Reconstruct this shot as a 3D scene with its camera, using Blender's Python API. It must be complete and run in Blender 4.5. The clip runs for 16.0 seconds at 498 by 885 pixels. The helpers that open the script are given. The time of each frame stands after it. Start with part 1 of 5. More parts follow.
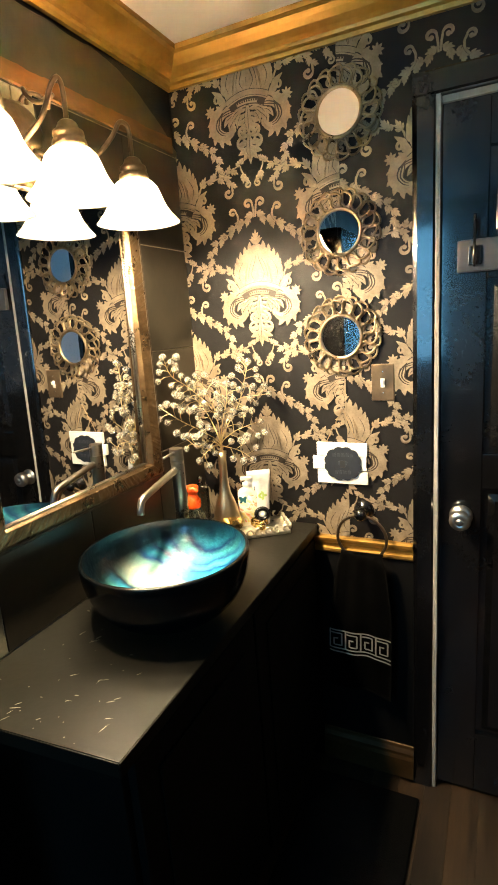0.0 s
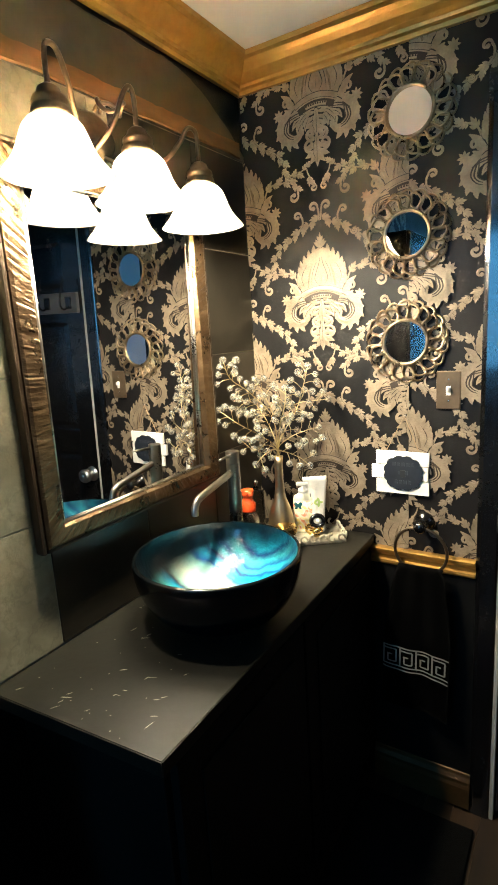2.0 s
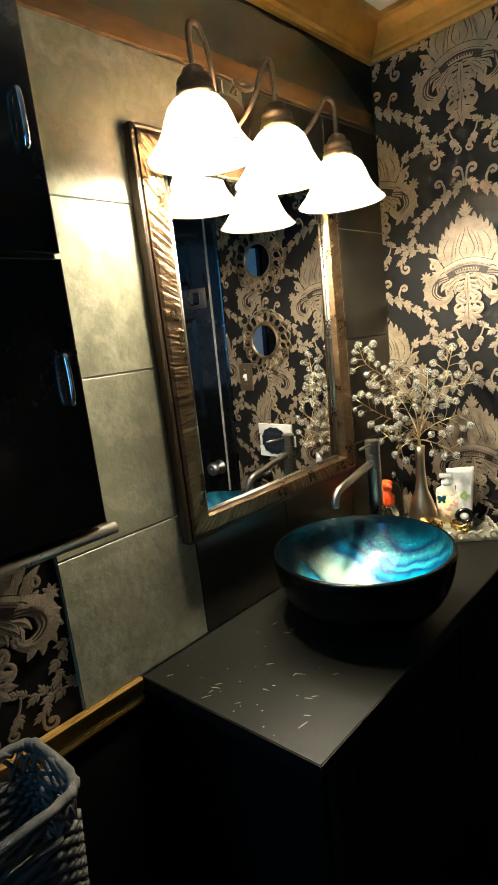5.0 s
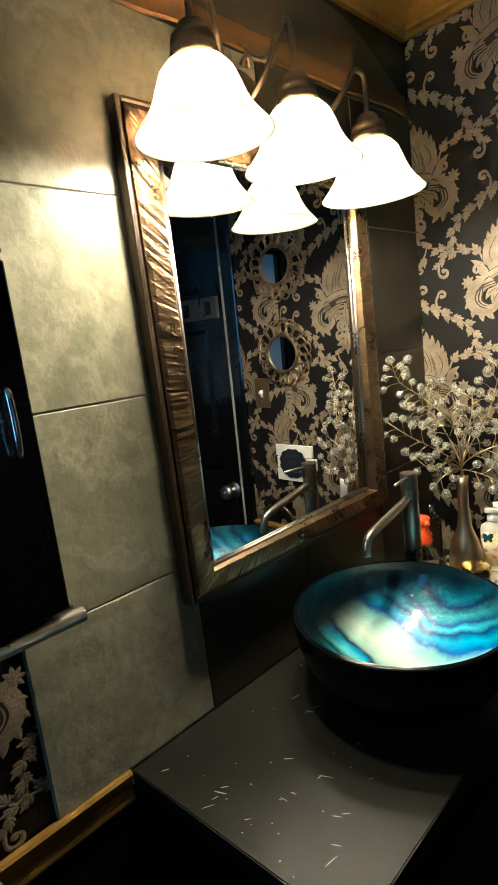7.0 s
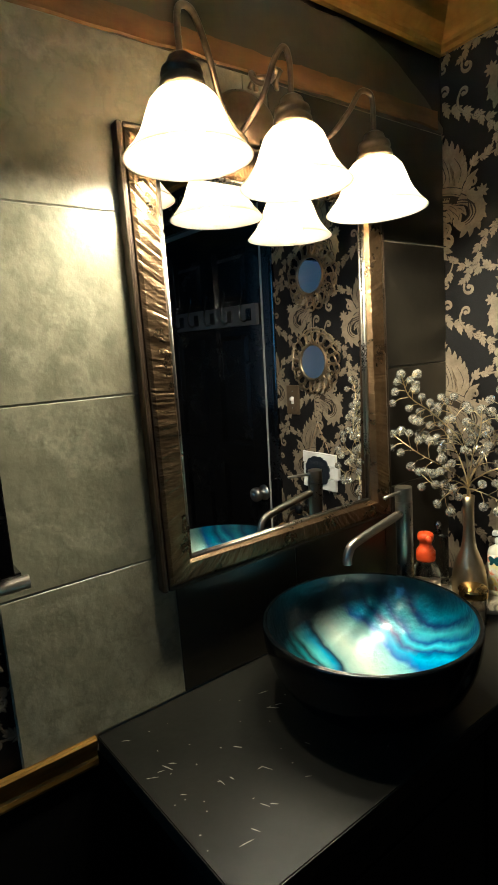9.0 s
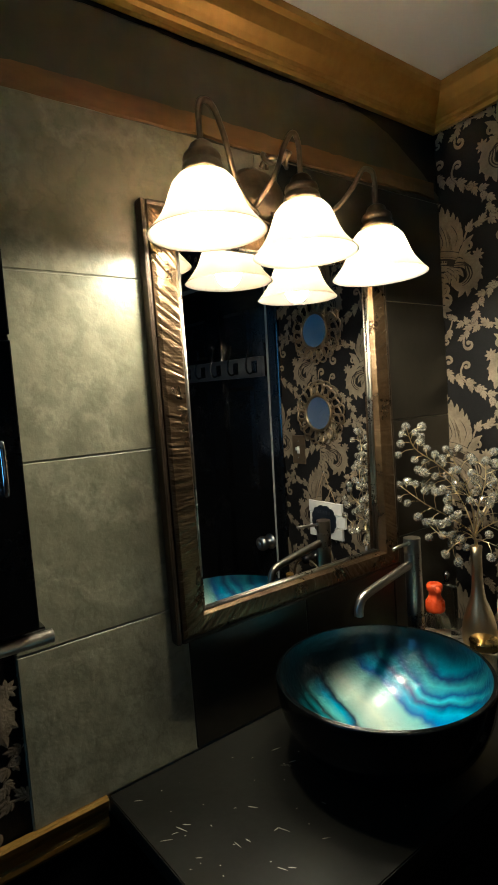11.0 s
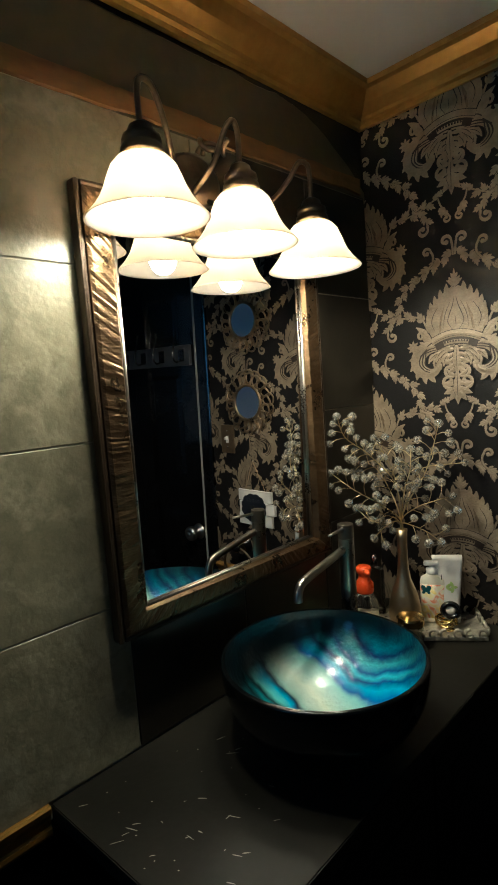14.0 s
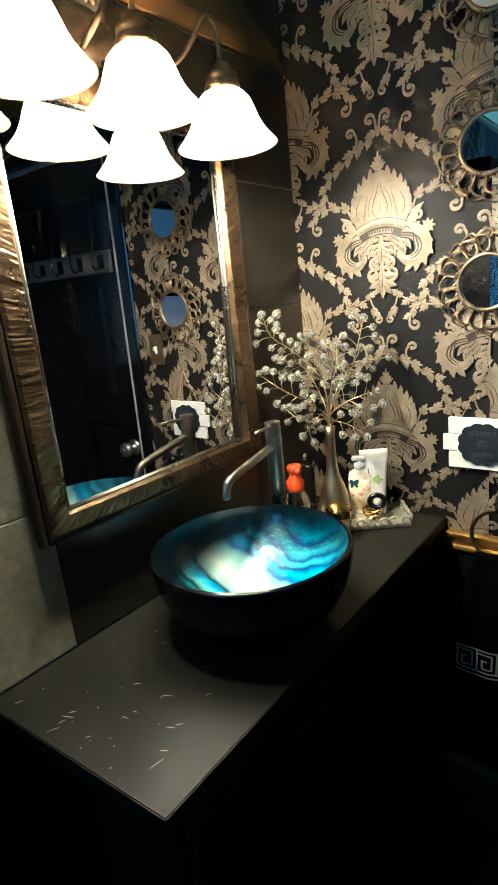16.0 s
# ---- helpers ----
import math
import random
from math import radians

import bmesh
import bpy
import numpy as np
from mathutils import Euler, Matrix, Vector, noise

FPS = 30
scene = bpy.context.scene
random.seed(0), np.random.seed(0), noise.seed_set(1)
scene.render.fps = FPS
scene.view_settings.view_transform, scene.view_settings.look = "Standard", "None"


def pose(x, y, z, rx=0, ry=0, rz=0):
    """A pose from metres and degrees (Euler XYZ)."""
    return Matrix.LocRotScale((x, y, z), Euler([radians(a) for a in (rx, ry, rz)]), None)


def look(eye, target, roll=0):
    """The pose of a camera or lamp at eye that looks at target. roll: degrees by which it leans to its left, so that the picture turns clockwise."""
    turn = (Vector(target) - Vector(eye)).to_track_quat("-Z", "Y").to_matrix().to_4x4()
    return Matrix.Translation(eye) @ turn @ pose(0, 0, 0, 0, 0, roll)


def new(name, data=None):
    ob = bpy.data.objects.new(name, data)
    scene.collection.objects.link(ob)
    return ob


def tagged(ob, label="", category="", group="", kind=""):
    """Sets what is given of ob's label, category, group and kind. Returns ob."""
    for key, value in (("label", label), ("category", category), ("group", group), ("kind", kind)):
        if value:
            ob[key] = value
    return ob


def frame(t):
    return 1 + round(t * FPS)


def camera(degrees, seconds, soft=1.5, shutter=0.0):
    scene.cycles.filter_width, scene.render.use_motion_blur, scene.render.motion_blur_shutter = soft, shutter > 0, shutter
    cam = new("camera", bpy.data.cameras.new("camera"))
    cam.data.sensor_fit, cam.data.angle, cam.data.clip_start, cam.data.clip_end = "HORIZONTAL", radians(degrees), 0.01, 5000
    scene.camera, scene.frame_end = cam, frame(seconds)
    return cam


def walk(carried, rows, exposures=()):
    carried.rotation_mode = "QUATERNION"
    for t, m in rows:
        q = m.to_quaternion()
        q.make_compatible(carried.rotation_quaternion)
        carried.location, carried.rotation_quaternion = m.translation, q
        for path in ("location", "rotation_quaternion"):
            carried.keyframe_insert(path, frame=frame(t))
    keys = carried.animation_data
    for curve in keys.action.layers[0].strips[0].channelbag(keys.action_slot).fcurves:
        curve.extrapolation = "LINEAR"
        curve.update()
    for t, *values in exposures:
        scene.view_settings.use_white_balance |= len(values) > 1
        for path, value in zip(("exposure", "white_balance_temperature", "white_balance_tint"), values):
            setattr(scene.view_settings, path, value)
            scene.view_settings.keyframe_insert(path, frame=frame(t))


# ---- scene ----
cam = camera(50.1, 16.0, soft=1.7)
PATH = [
    (0, (0.024, 0.07, 1.53), (-0.824, 1.828, 1.093), -4.1),
    (0.5, (0.029, 0.074, 1.526), (-0.868, 1.807, 1.087), -3.5),
    (1, (0.025, 0.081, 1.522), (-0.934, 1.786, 1.107), -3.5),
    (1.5, (0.033, 0.089, 1.532), (-0.988, 1.76, 1.124), -4.1),
    (2, (0.029, 0.085, 1.526), (-1.02, 1.739, 1.121), -3.5),
    (2.5, (0.021, 0.069, 1.523), (-1.086, 1.703, 1.197), -3.4),
    (3, (0.03, 0.064, 1.525), (-1.119, 1.672, 1.219), -4.2),
    (3.5, (0.03, 0.069, 1.517), (-1.171, 1.632, 1.179), -4.8),
    (4, (0.01, 0.072, 1.503), (-1.265, 1.558, 1.096), -5.7),
    (6.5, (-0.16, 0.167, 1.508), (-1.592, 1.522, 1.173), -7.4),
    (7, (-0.182, 0.231, 1.521), (-1.608, 1.589, 1.173), -7.0),
    (7.5, (-0.146, 0.309, 1.518), (-1.658, 1.572, 1.176), -5.1),
    (8, (-0.092, 0.338, 1.515), (-1.683, 1.511, 1.206), -4.7),
    (8.5, (-0.059, 0.328, 1.517), (-1.652, 1.505, 1.238), -4.5),
    (9, (-0.04, 0.322, 1.51), (-1.645, 1.476, 1.205), -4.2),
    (9.5, (-0.027, 0.315, 1.515), (-1.583, 1.537, 1.223), -4.4),
    (10, (-0.028, 0.3, 1.518), (-1.607, 1.505, 1.282), -4.3),
    (12.5, (-0.029, 0.265, 1.55), (-1.638, 1.452, 1.489), -3.9),
    (13, (-0.052, 0.25, 1.552), (-1.604, 1.51, 1.472), -3.5),
    (13.5, (-0.064, 0.252, 1.549), (-1.554, 1.581, 1.433), -3.6),
    (14, (-0.062, 0.256, 1.542), (-1.471, 1.66, 1.335), -4.2),
    (14.5, (-0.07, 0.259, 1.53), (-1.426, 1.705, 1.263), -4.1),
    (15, (-0.063, 0.279, 1.509), (-1.364, 1.76, 1.173), -4.6),
    (15.5, (-0.053, 0.282, 1.491), (-1.322, 1.776, 1.093), -5.3),
    (16, (-0.042, 0.294, 1.48), (-1.285, 1.779, 0.979), -6.1),
]
walk(cam, [(t, look(eye, target, roll)) for t, eye, target, roll in PATH],
     [(0.0, 1.65, 8200, 9), (1.0, 1.45, 7600, 7), (2.0, 1.36, 6600, 4), (3.0, 1.08, 6300, 2), (4.0, 0.92, 6300, 2), (6.5, 0.45, 6400, 3), (8.0, 0.18, 6200, 1), (10.0, 0.12, 6100, 0),
      (12.5, -1.22, 6000, 0), (13.5, -1.08, 6000, 0), (14.5, -0.3, 6000, 0), (15.0, 0.28, 6000, 0), (15.5, 0.6, 5900, 1), (16.0, 0.78, 5900, 2)])

# ---- world and daylight ----
world = bpy.data.worlds.new("sky")
scene.world = world
world.use_nodes = True
wn = world.node_tree.nodes
sky = wn.new("ShaderNodeTexSky")
sky.sky_type, sky.sun_disc, sky.sun_elevation, sky.sun_rotation = "NISHITA", False, radians(30), radians(200)
world.node_tree.links.new(sky.outputs[0], wn["Background"].inputs[0])
wn["Background"].inputs[1].default_value = 0.1

# ---- plan, in metres ----
XW, YN, XE, YS, ZC = -0.9, 1.62, 1.35, -1.25, 2.30
CT = 0.884
RAIL_TOP, RAIL_BOT = 0.852, 0.796


# ---- materials ----
def mat(name, col, rough=0.5, metal=0.0, vary=0.15, scale=12.0, fine=120.0, bump=0.0, bump_scale=None, stretch=(1, 1, 1),
        col2=None, coat=0.0, rough_vary=0.1, spec=0.5, per_piece=0.0):
    """A principled surface with colour and gloss that vary at two scales, and fine relief."""
    m = bpy.data.materials.new(name)
    m.use_nodes = True
    nt = m.node_tree
    n, l = nt.nodes, nt.links
    p = n["Principled BSDF"]
    tc = n.new("ShaderNodeTexCoord")
    mp = n.new("ShaderNodeMapping")
    mp.inputs["Scale"].default_value = stretch
    l.new(tc.outputs["Object"], mp.inputs["Vector"])
    src = mp.outputs[0]
    if per_piece:
        oi = n.new("ShaderNodeObjectInfo")
        sc = n.new("ShaderNodeVectorMath")
        sc.operation = "MULTIPLY_ADD"
        cb = n.new("ShaderNodeCombineXYZ")
        for k in range(3):
            l.new(oi.outputs["Random"], cb.inputs[k])
        l.new(cb.outputs[0], sc.inputs[0])
        sc.inputs[1].default_value = (37, 53, 71)
        l.new(src, sc.inputs[2])
        src = sc.outputs[0]
    big, small = n.new("ShaderNodeTexNoise"), n.new("ShaderNodeTexNoise")
    big.inputs["Scale"].default_value, big.inputs["Detail"].default_value = scale, 5
    small.inputs["Scale"].default_value, small.inputs["Detail"].default_value = fine, 3
    for t in (big, small):
        l.new(src, t.inputs["Vector"])
    add = n.new("ShaderNodeMath")
    add.operation = "MULTIPLY_ADD"
    l.new(small.outputs["Fac"], add.inputs[0])
    add.inputs[1].default_value = 0.35
    l.new(big.outputs["Fac"], add.inputs[2])
    ramp = n.new("ShaderNodeMapRange")
    ramp.inputs[1].default_value, ramp.inputs[2].default_value = 0.36, 0.98
    l.new(add.outputs[0], ramp.inputs[0])
    mix = n.new("ShaderNodeMix")
    mix.data_type = "RGBA"
    lo = [c * (1 - vary) for c in col]
    hi = list(col2) if col2 else [min(1, c * (1 + vary)) for c in col]
    mix.inputs[6].default_value, mix.inputs[7].default_value = (*lo, 1), (*hi, 1)
    l.new(ramp.outputs[0], mix.inputs[0])
    out = mix.outputs[2]
    if per_piece:
        hsv = n.new("ShaderNodeHueSaturation")
        r2 = n.new("ShaderNodeMapRange")
        r2.inputs[3].default_value, r2.inputs[4].default_value = 1 - per_piece, 1 + per_piece
        l.new(oi.outputs["Random"], r2.inputs[0])
        l.new(r2.outputs[0], hsv.inputs["Value"])
        l.new(out, hsv.inputs["Color"])
        out = hsv.outputs[0]
    l.new(out, p.inputs["Base Color"])
    rr = n.new("ShaderNodeMapRange")
    rr.inputs[3].default_value, rr.inputs[4].default_value = max(0.02, rough - rough_vary), min(1, rough + rough_vary)
    l.new(ramp.outputs[0], rr.inputs[0])
    l.new(rr.outputs[0], p.inputs["Roughness"])
    p.inputs["Metallic"].default_value = metal
    p.inputs["Specular IOR Level"].default_value = spec
    p.inputs["Coat Weight"].default_value = coat
    p.inputs["Coat Roughness"].default_value = 0.08
    if bump:
        b = n.new("ShaderNodeBump")
        b.inputs["Strength"].default_value, b.inputs["Distance"].default_value = min(1.0, bump), 0.002
        t = n.new("ShaderNodeTexNoise")
        t.inputs["Scale"].default_value, t.inputs["Detail"].default_value = bump_scale or fine, 4
        l.new(src, t.inputs["Vector"])
        l.new(t.outputs["Fac"], b.inputs["Height"])
        l.new(b.outputs[0], p.inputs["Normal"])
    return m


def glowing(name, col, strength):
    m = bpy.data.materials.new(name)
    m.use_nodes = True
    p = m.node_tree.nodes["Principled BSDF"]
    p.inputs["Base Color"].default_value = (0.8, 0.8, 0.8, 1)
    p.inputs["Emission Color"].default_value = (*col, 1)
    p.inputs["Emission Strength"].default_value = strength
    return m


def clear(name, col, rough=0.0, ior=1.45):
    m = bpy.data.materials.new(name)
    m.use_nodes = True
    p = m.node_tree.nodes["Principled BSDF"]
    p.inputs["Base Color"].default_value = (*col, 1)
    p.inputs["Roughness"].default_value = rough
    p.inputs["IOR"].default_value = ior
    p.inputs["Transmission Weight"].default_value = 1.0
    return m


BLACK_PAPER = mat("charcoal_wallpaper", (0.0085, 0.0076, 0.0078), 0.45, vary=0.2, scale=6, fine=300, bump=0.25, bump_scale=500, spec=0.22)
GOLD_PRINT = mat("gold_print", (0.25, 0.19, 0.13), 0.42, 0.28, vary=0.4, scale=26, fine=160, bump=0.4, bump_scale=260, col2=(0.36, 0.285, 0.20))
DARK_PRINT = mat("brown_print", (0.030, 0.018, 0.011), 0.5, 0.1, vary=0.3)
MID_PRINT = mat("dull_gold_print", (0.15, 0.105, 0.062), 0.45, 0.25, vary=0.35, scale=30, fine=160, bump=0.4, bump_scale=260, col2=(0.22, 0.16, 0.10))
GOLD_WOOD = mat("gold_painted_wood", (0.42, 0.22, 0.05), 0.36, 0.55, vary=0.3, scale=5, fine=60, bump=0.15, bump_scale=80, col2=(0.55, 0.31, 0.08))
# the mouldings' gold paint, darkened to stand in for shade near the floor
SHADED_GOLD = mat("shaded_gold_baseboard", (0.065, 0.034, 0.012), 0.45, 0.4, vary=0.4, scale=5, fine=60, bump=0.15, bump_scale=80, col2=(0.12, 0.062, 0.02))
CEILING = mat("white_ceiling", (0.78, 0.76, 0.74), 0.8, vary=0.03, scale=3, bump=0.2, bump_scale=90)
BLACK_PAINT = mat("black_gloss_paint", (0.003, 0.003, 0.0035), 0.24, vary=0.3, scale=5, bump=0.08, bump_scale=30, spec=0.5, coat=1.0)
BLACK_WALL = mat("black_wall_paint", (0.0035, 0.0035, 0.0035), 0.6, vary=0.3, scale=5, bump=0.15, bump_scale=120, spec=0.15)
PLAIN_WALL = mat("dark_wall", (0.028, 0.026, 0.023), 0.6, vary=0.2, scale=4, bump=0.1)
SLATE = mat("slate_tile", (0.20, 0.186, 0.126), 0.36, vary=0.42, scale=3.2, fine=38, bump=0.6, bump_scale=22, col2=(0.35, 0.325, 0.225), per_piece=0.22, rough_vary=0.10)


def veins(m, scale, light, strength):
    """Thin wandering veins and pits over a stone: lighter lines and relief."""
    n, l = m.node_tree.nodes, m.node_tree.links
    p = n["Principled BSDF"]
    src = p.inputs["Base Color"].links[0].from_socket
    tc, t, sub, ab, mr, mx = (n.new(k) for k in ("ShaderNodeTexCoord", "ShaderNodeTexNoise", "ShaderNodeMath", "ShaderNodeMath", "ShaderNodeMapRange", "ShaderNodeMix"))
    oi, cb, ad = n.new("ShaderNodeObjectInfo"), n.new("ShaderNodeCombineXYZ"), n.new("ShaderNodeVectorMath")
    for k in range(3):
        l.new(oi.outputs["Random"], cb.inputs[k])
    ad.operation = "MULTIPLY_ADD"
    ad.inputs[1].default_value = (19, 31, 47)
    l.new(cb.outputs[0], ad.inputs[0])
    l.new(tc.outputs["Object"], ad.inputs[2])
    t.inputs["Scale"].default_value, t.inputs["Detail"].default_value, t.inputs["Roughness"].default_value = scale, 8, 0.62
    l.new(ad.outputs[0], t.inputs["Vector"])
    sub.operation, ab.operation = "SUBTRACT", "ABSOLUTE"
    sub.inputs[1].default_value = 0.5
    l.new(t.outputs["Fac"], sub.inputs[0])
    l.new(sub.outputs[0], ab.inputs[0])
    mr.inputs[1].default_value, mr.inputs[2].default_value, mr.inputs[3].default_value, mr.inputs[4].default_value = 0.0, 0.035, strength, 0.0
    l.new(ab.outputs[0], mr.inputs[0])
    mx.data_type = "RGBA"
    mx.inputs[7].default_value = (*light, 1)
    l.new(mr.outputs[0], mx.inputs[0])
    l.new(src, mx.inputs[6])
    l.new(mx.outputs[2], p.inputs["Base Color"])
    b = n.new("ShaderNodeBump")
    b.inputs["Strength"].default_value, b.inputs["Distance"].default_value = 0.7, 0.004
    l.new(t.outputs["Fac"], b.inputs["Height"])
    l.new(p.inputs["Normal"].links[0].from_socket, b.inputs["Normal"])
    l.new(b.outputs[0], p.inputs["Normal"])


veins(SLATE, 3.6, (0.36, 0.34, 0.25), 0.38)
veins(SLATE, 11.0, (0.09, 0.085, 0.055), 0.30)
# slate at a much darker base colour, for tiles from the mirror to the corner
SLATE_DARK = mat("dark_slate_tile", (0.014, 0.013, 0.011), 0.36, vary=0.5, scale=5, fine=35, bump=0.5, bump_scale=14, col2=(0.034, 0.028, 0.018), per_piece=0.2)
SLATE_BROWN = mat("olive_brown_slab", (0.030, 0.027, 0.016), 0.42, vary=0.5, scale=4, fine=30, bump=0.5, bump_scale=20, col2=(0.065, 0.050, 0.026))
GROUT = mat("grout", (0.30, 0.28, 0.22), 0.9, vary=0.2)
RUSTIC = mat("rustic_gilt_strip", (0.11, 0.052, 0.020), 0.6, 0.05, vary=0.6, scale=9, fine=50, bump=1.0, bump_scale=45, col2=(0.25, 0.125, 0.042), stretch=(1, 0.35, 1))
COUNTER = mat("black_stone_counter", (0.0105, 0.0100, 0.0080), 0.40, vary=0.45, scale=4, fine=90, bump=0.14, bump_scale=60, spec=0.15)
CHIP = mat("pale_chip", (0.36, 0.34, 0.29), 0.5, vary=0.2)
BRONZE = mat("dark_bronze", (0.16, 0.12, 0.085), 0.34, 0.9, vary=0.35, scale=30, fine=120, bump=0.2, bump_scale=90)
ANTIQUE = mat("antique_silver_bronze", (0.30, 0.225, 0.145), 0.32, 0.9, vary=0.5, scale=35, fine=200, bump=0.3, bump_scale=120)
STEEL = mat("brushed_nickel", (0.46, 0.42, 0.37), 0.28, 1.0, vary=0.05, scale=10, fine=200, rough_vary=0.03)
SATIN = mat("satin_chrome", (0.80, 0.78, 0.74), 0.30, 1.0, vary=0.05, scale=10, fine=200, rough_vary=0.04)
CHROME = mat("chrome", (0.75, 0.75, 0.76), 0.08, 1.0, vary=0.05)
FLOORWOOD = mat("brown_plank", (0.012, 0.006, 0.003), 0.5, vary=0.6, scale=26, fine=130, bump=0.4, bump_scale=60, col2=(0.055, 0.028, 0.011), stretch=(1, 0.06, 1), per_piece=0.35)
MAT_BLACK = mat("black_bath_mat", (0.004, 0.004, 0.004), 0.95, vary=0.4, scale=40, fine=300, bump=1.0, bump_scale=250, spec=0.05)
TERRY = mat("black_terry", (0.0025, 0.0025, 0.0025), 0.95, vary=0.4, scale=60, fine=500, bump=1.0, bump_scale=600, spec=0.05)
SILVER_THREAD = mat("silver_thread", (0.34, 0.32, 0.29), 0.5, 0.4, vary=0.3, scale=60, fine=600, bump=0.6, bump_scale=700)
WHITE_PAINT = mat("white_boards", (0.80, 0.78, 0.75), 0.5, vary=0.08, scale=20, fine=90, bump=0.25, bump_scale=60)
NAVY_BLACK = mat("blue_black_plaque", (0.012, 0.016, 0.024), 0.4, vary=0.3, scale=30, bump=0.3)
PLATE_BROWN = mat("bronze_switch_plate", (0.13, 0.09, 0.055), 0.38, 0.6, vary=0.2, scale=30)
WHITE_PLASTIC = mat("white_plastic", (0.75, 0.73, 0.70), 0.3, vary=0.04)
EMBER = mat("dark_frame_edge", (0.05, 0.032, 0.02), 0.4, 0.4, vary=0.4, scale=15, bump=0.3)


def mirror_mat(name, tint=0.74, rough=0.005):
    m = bpy.data.materials.new(name)
    m.use_nodes = True
    p = m.node_tree.nodes["Principled BSDF"]
    p.inputs["Base Color"].default_value = (tint, tint, tint, 1)
    p.inputs["Metallic"].default_value, p.inputs["Roughness"].default_value = 1.0, rough
    return m


MIRROR = mirror_mat("mirror_glass")


def hammered(name, along):
    """Gilt sheet metal with crinkled ridges across the frame."""
    m = mat(name, (0.135, 0.082, 0.043), 0.30, 0.92, vary=0.45, scale=18, fine=90, col2=(0.21, 0.135, 0.075), rough_vary=0.07)
    nt = m.node_tree
    n, l = nt.nodes, nt.links
    tc, mp, t, b = n.new("ShaderNodeTexCoord"), n.new("ShaderNodeMapping"), n.new("ShaderNodeTexNoise"), n.new("ShaderNodeBump")
    mp.inputs["Scale"].default_value = along
    t.inputs["Scale"].default_value, t.inputs["Detail"].default_value = 225, 3
    b.inputs["Strength"].default_value, b.inputs["Distance"].default_value = 0.45, 0.0020
    l.new(tc.outputs["Object"], mp.inputs["Vector"])
    l.new(mp.outputs[0], t.inputs["Vector"])
    l.new(t.outputs["Fac"], b.inputs["Height"])
    l.new(b.outputs[0], n["Principled BSDF"].inputs["Normal"])
    return m


HAMMERED = hammered("hammered_bronze_upright", (1, 0.16, 1.6))
HAMMERED_LEVEL = hammered("hammered_bronze_level", (1, 1.6, 0.16))


def frosted():
    """Frosted white shade glass: light comes through it."""
    m = bpy.data.materials.new("frosted_shade_glass")
    m.use_nodes = True
    n, l = m.node_tree.nodes, m.node_tree.links
    n.remove(n["Principled BSDF"])
    tr, df, gl, m1, m2 = (n.new(k) for k in ("ShaderNodeBsdfTranslucent", "ShaderNodeBsdfDiffuse", "ShaderNodeBsdfGlossy", "ShaderNodeMixShader", "ShaderNodeMixShader"))
    tr.inputs[0].default_value, df.inputs[0].default_value = (0.89, 0.79, 0.67, 1), (0.80, 0.74, 0.66, 1)
    gl.inputs[0].default_value, gl.inputs[1].default_value = (1, 1, 1, 1), 0.25
    m1.inputs[0].default_value, m2.inputs[0].default_value = 0.12, 0.05
    rf, m0 = n.new("ShaderNodeBsdfRefraction"), n.new("ShaderNodeMixShader")
    rf.inputs["Color"].default_value, rf.inputs["Roughness"].default_value, rf.inputs["IOR"].default_value = (0.95, 0.82, 0.72, 1), 0.45, 1.15
    m0.inputs[0].default_value = 0.25
    l.new(tr.outputs[0], m0.inputs[1])
    l.new(rf.outputs[0], m0.inputs[2])
    l.new(m0.outputs[0], m1.inputs[1])
    l.new(df.outputs[0], m1.inputs[2])
    l.new(m1.outputs[0], m2.inputs[1])
    l.new(gl.outputs[0], m2.inputs[2])
    l.new(m2.outputs[0], n["Material Output"].inputs[0])
    return m


SHADE = frosted()
BULB = glowing("lit_bulb", (1.0, 0.87, 0.67), 385.0)


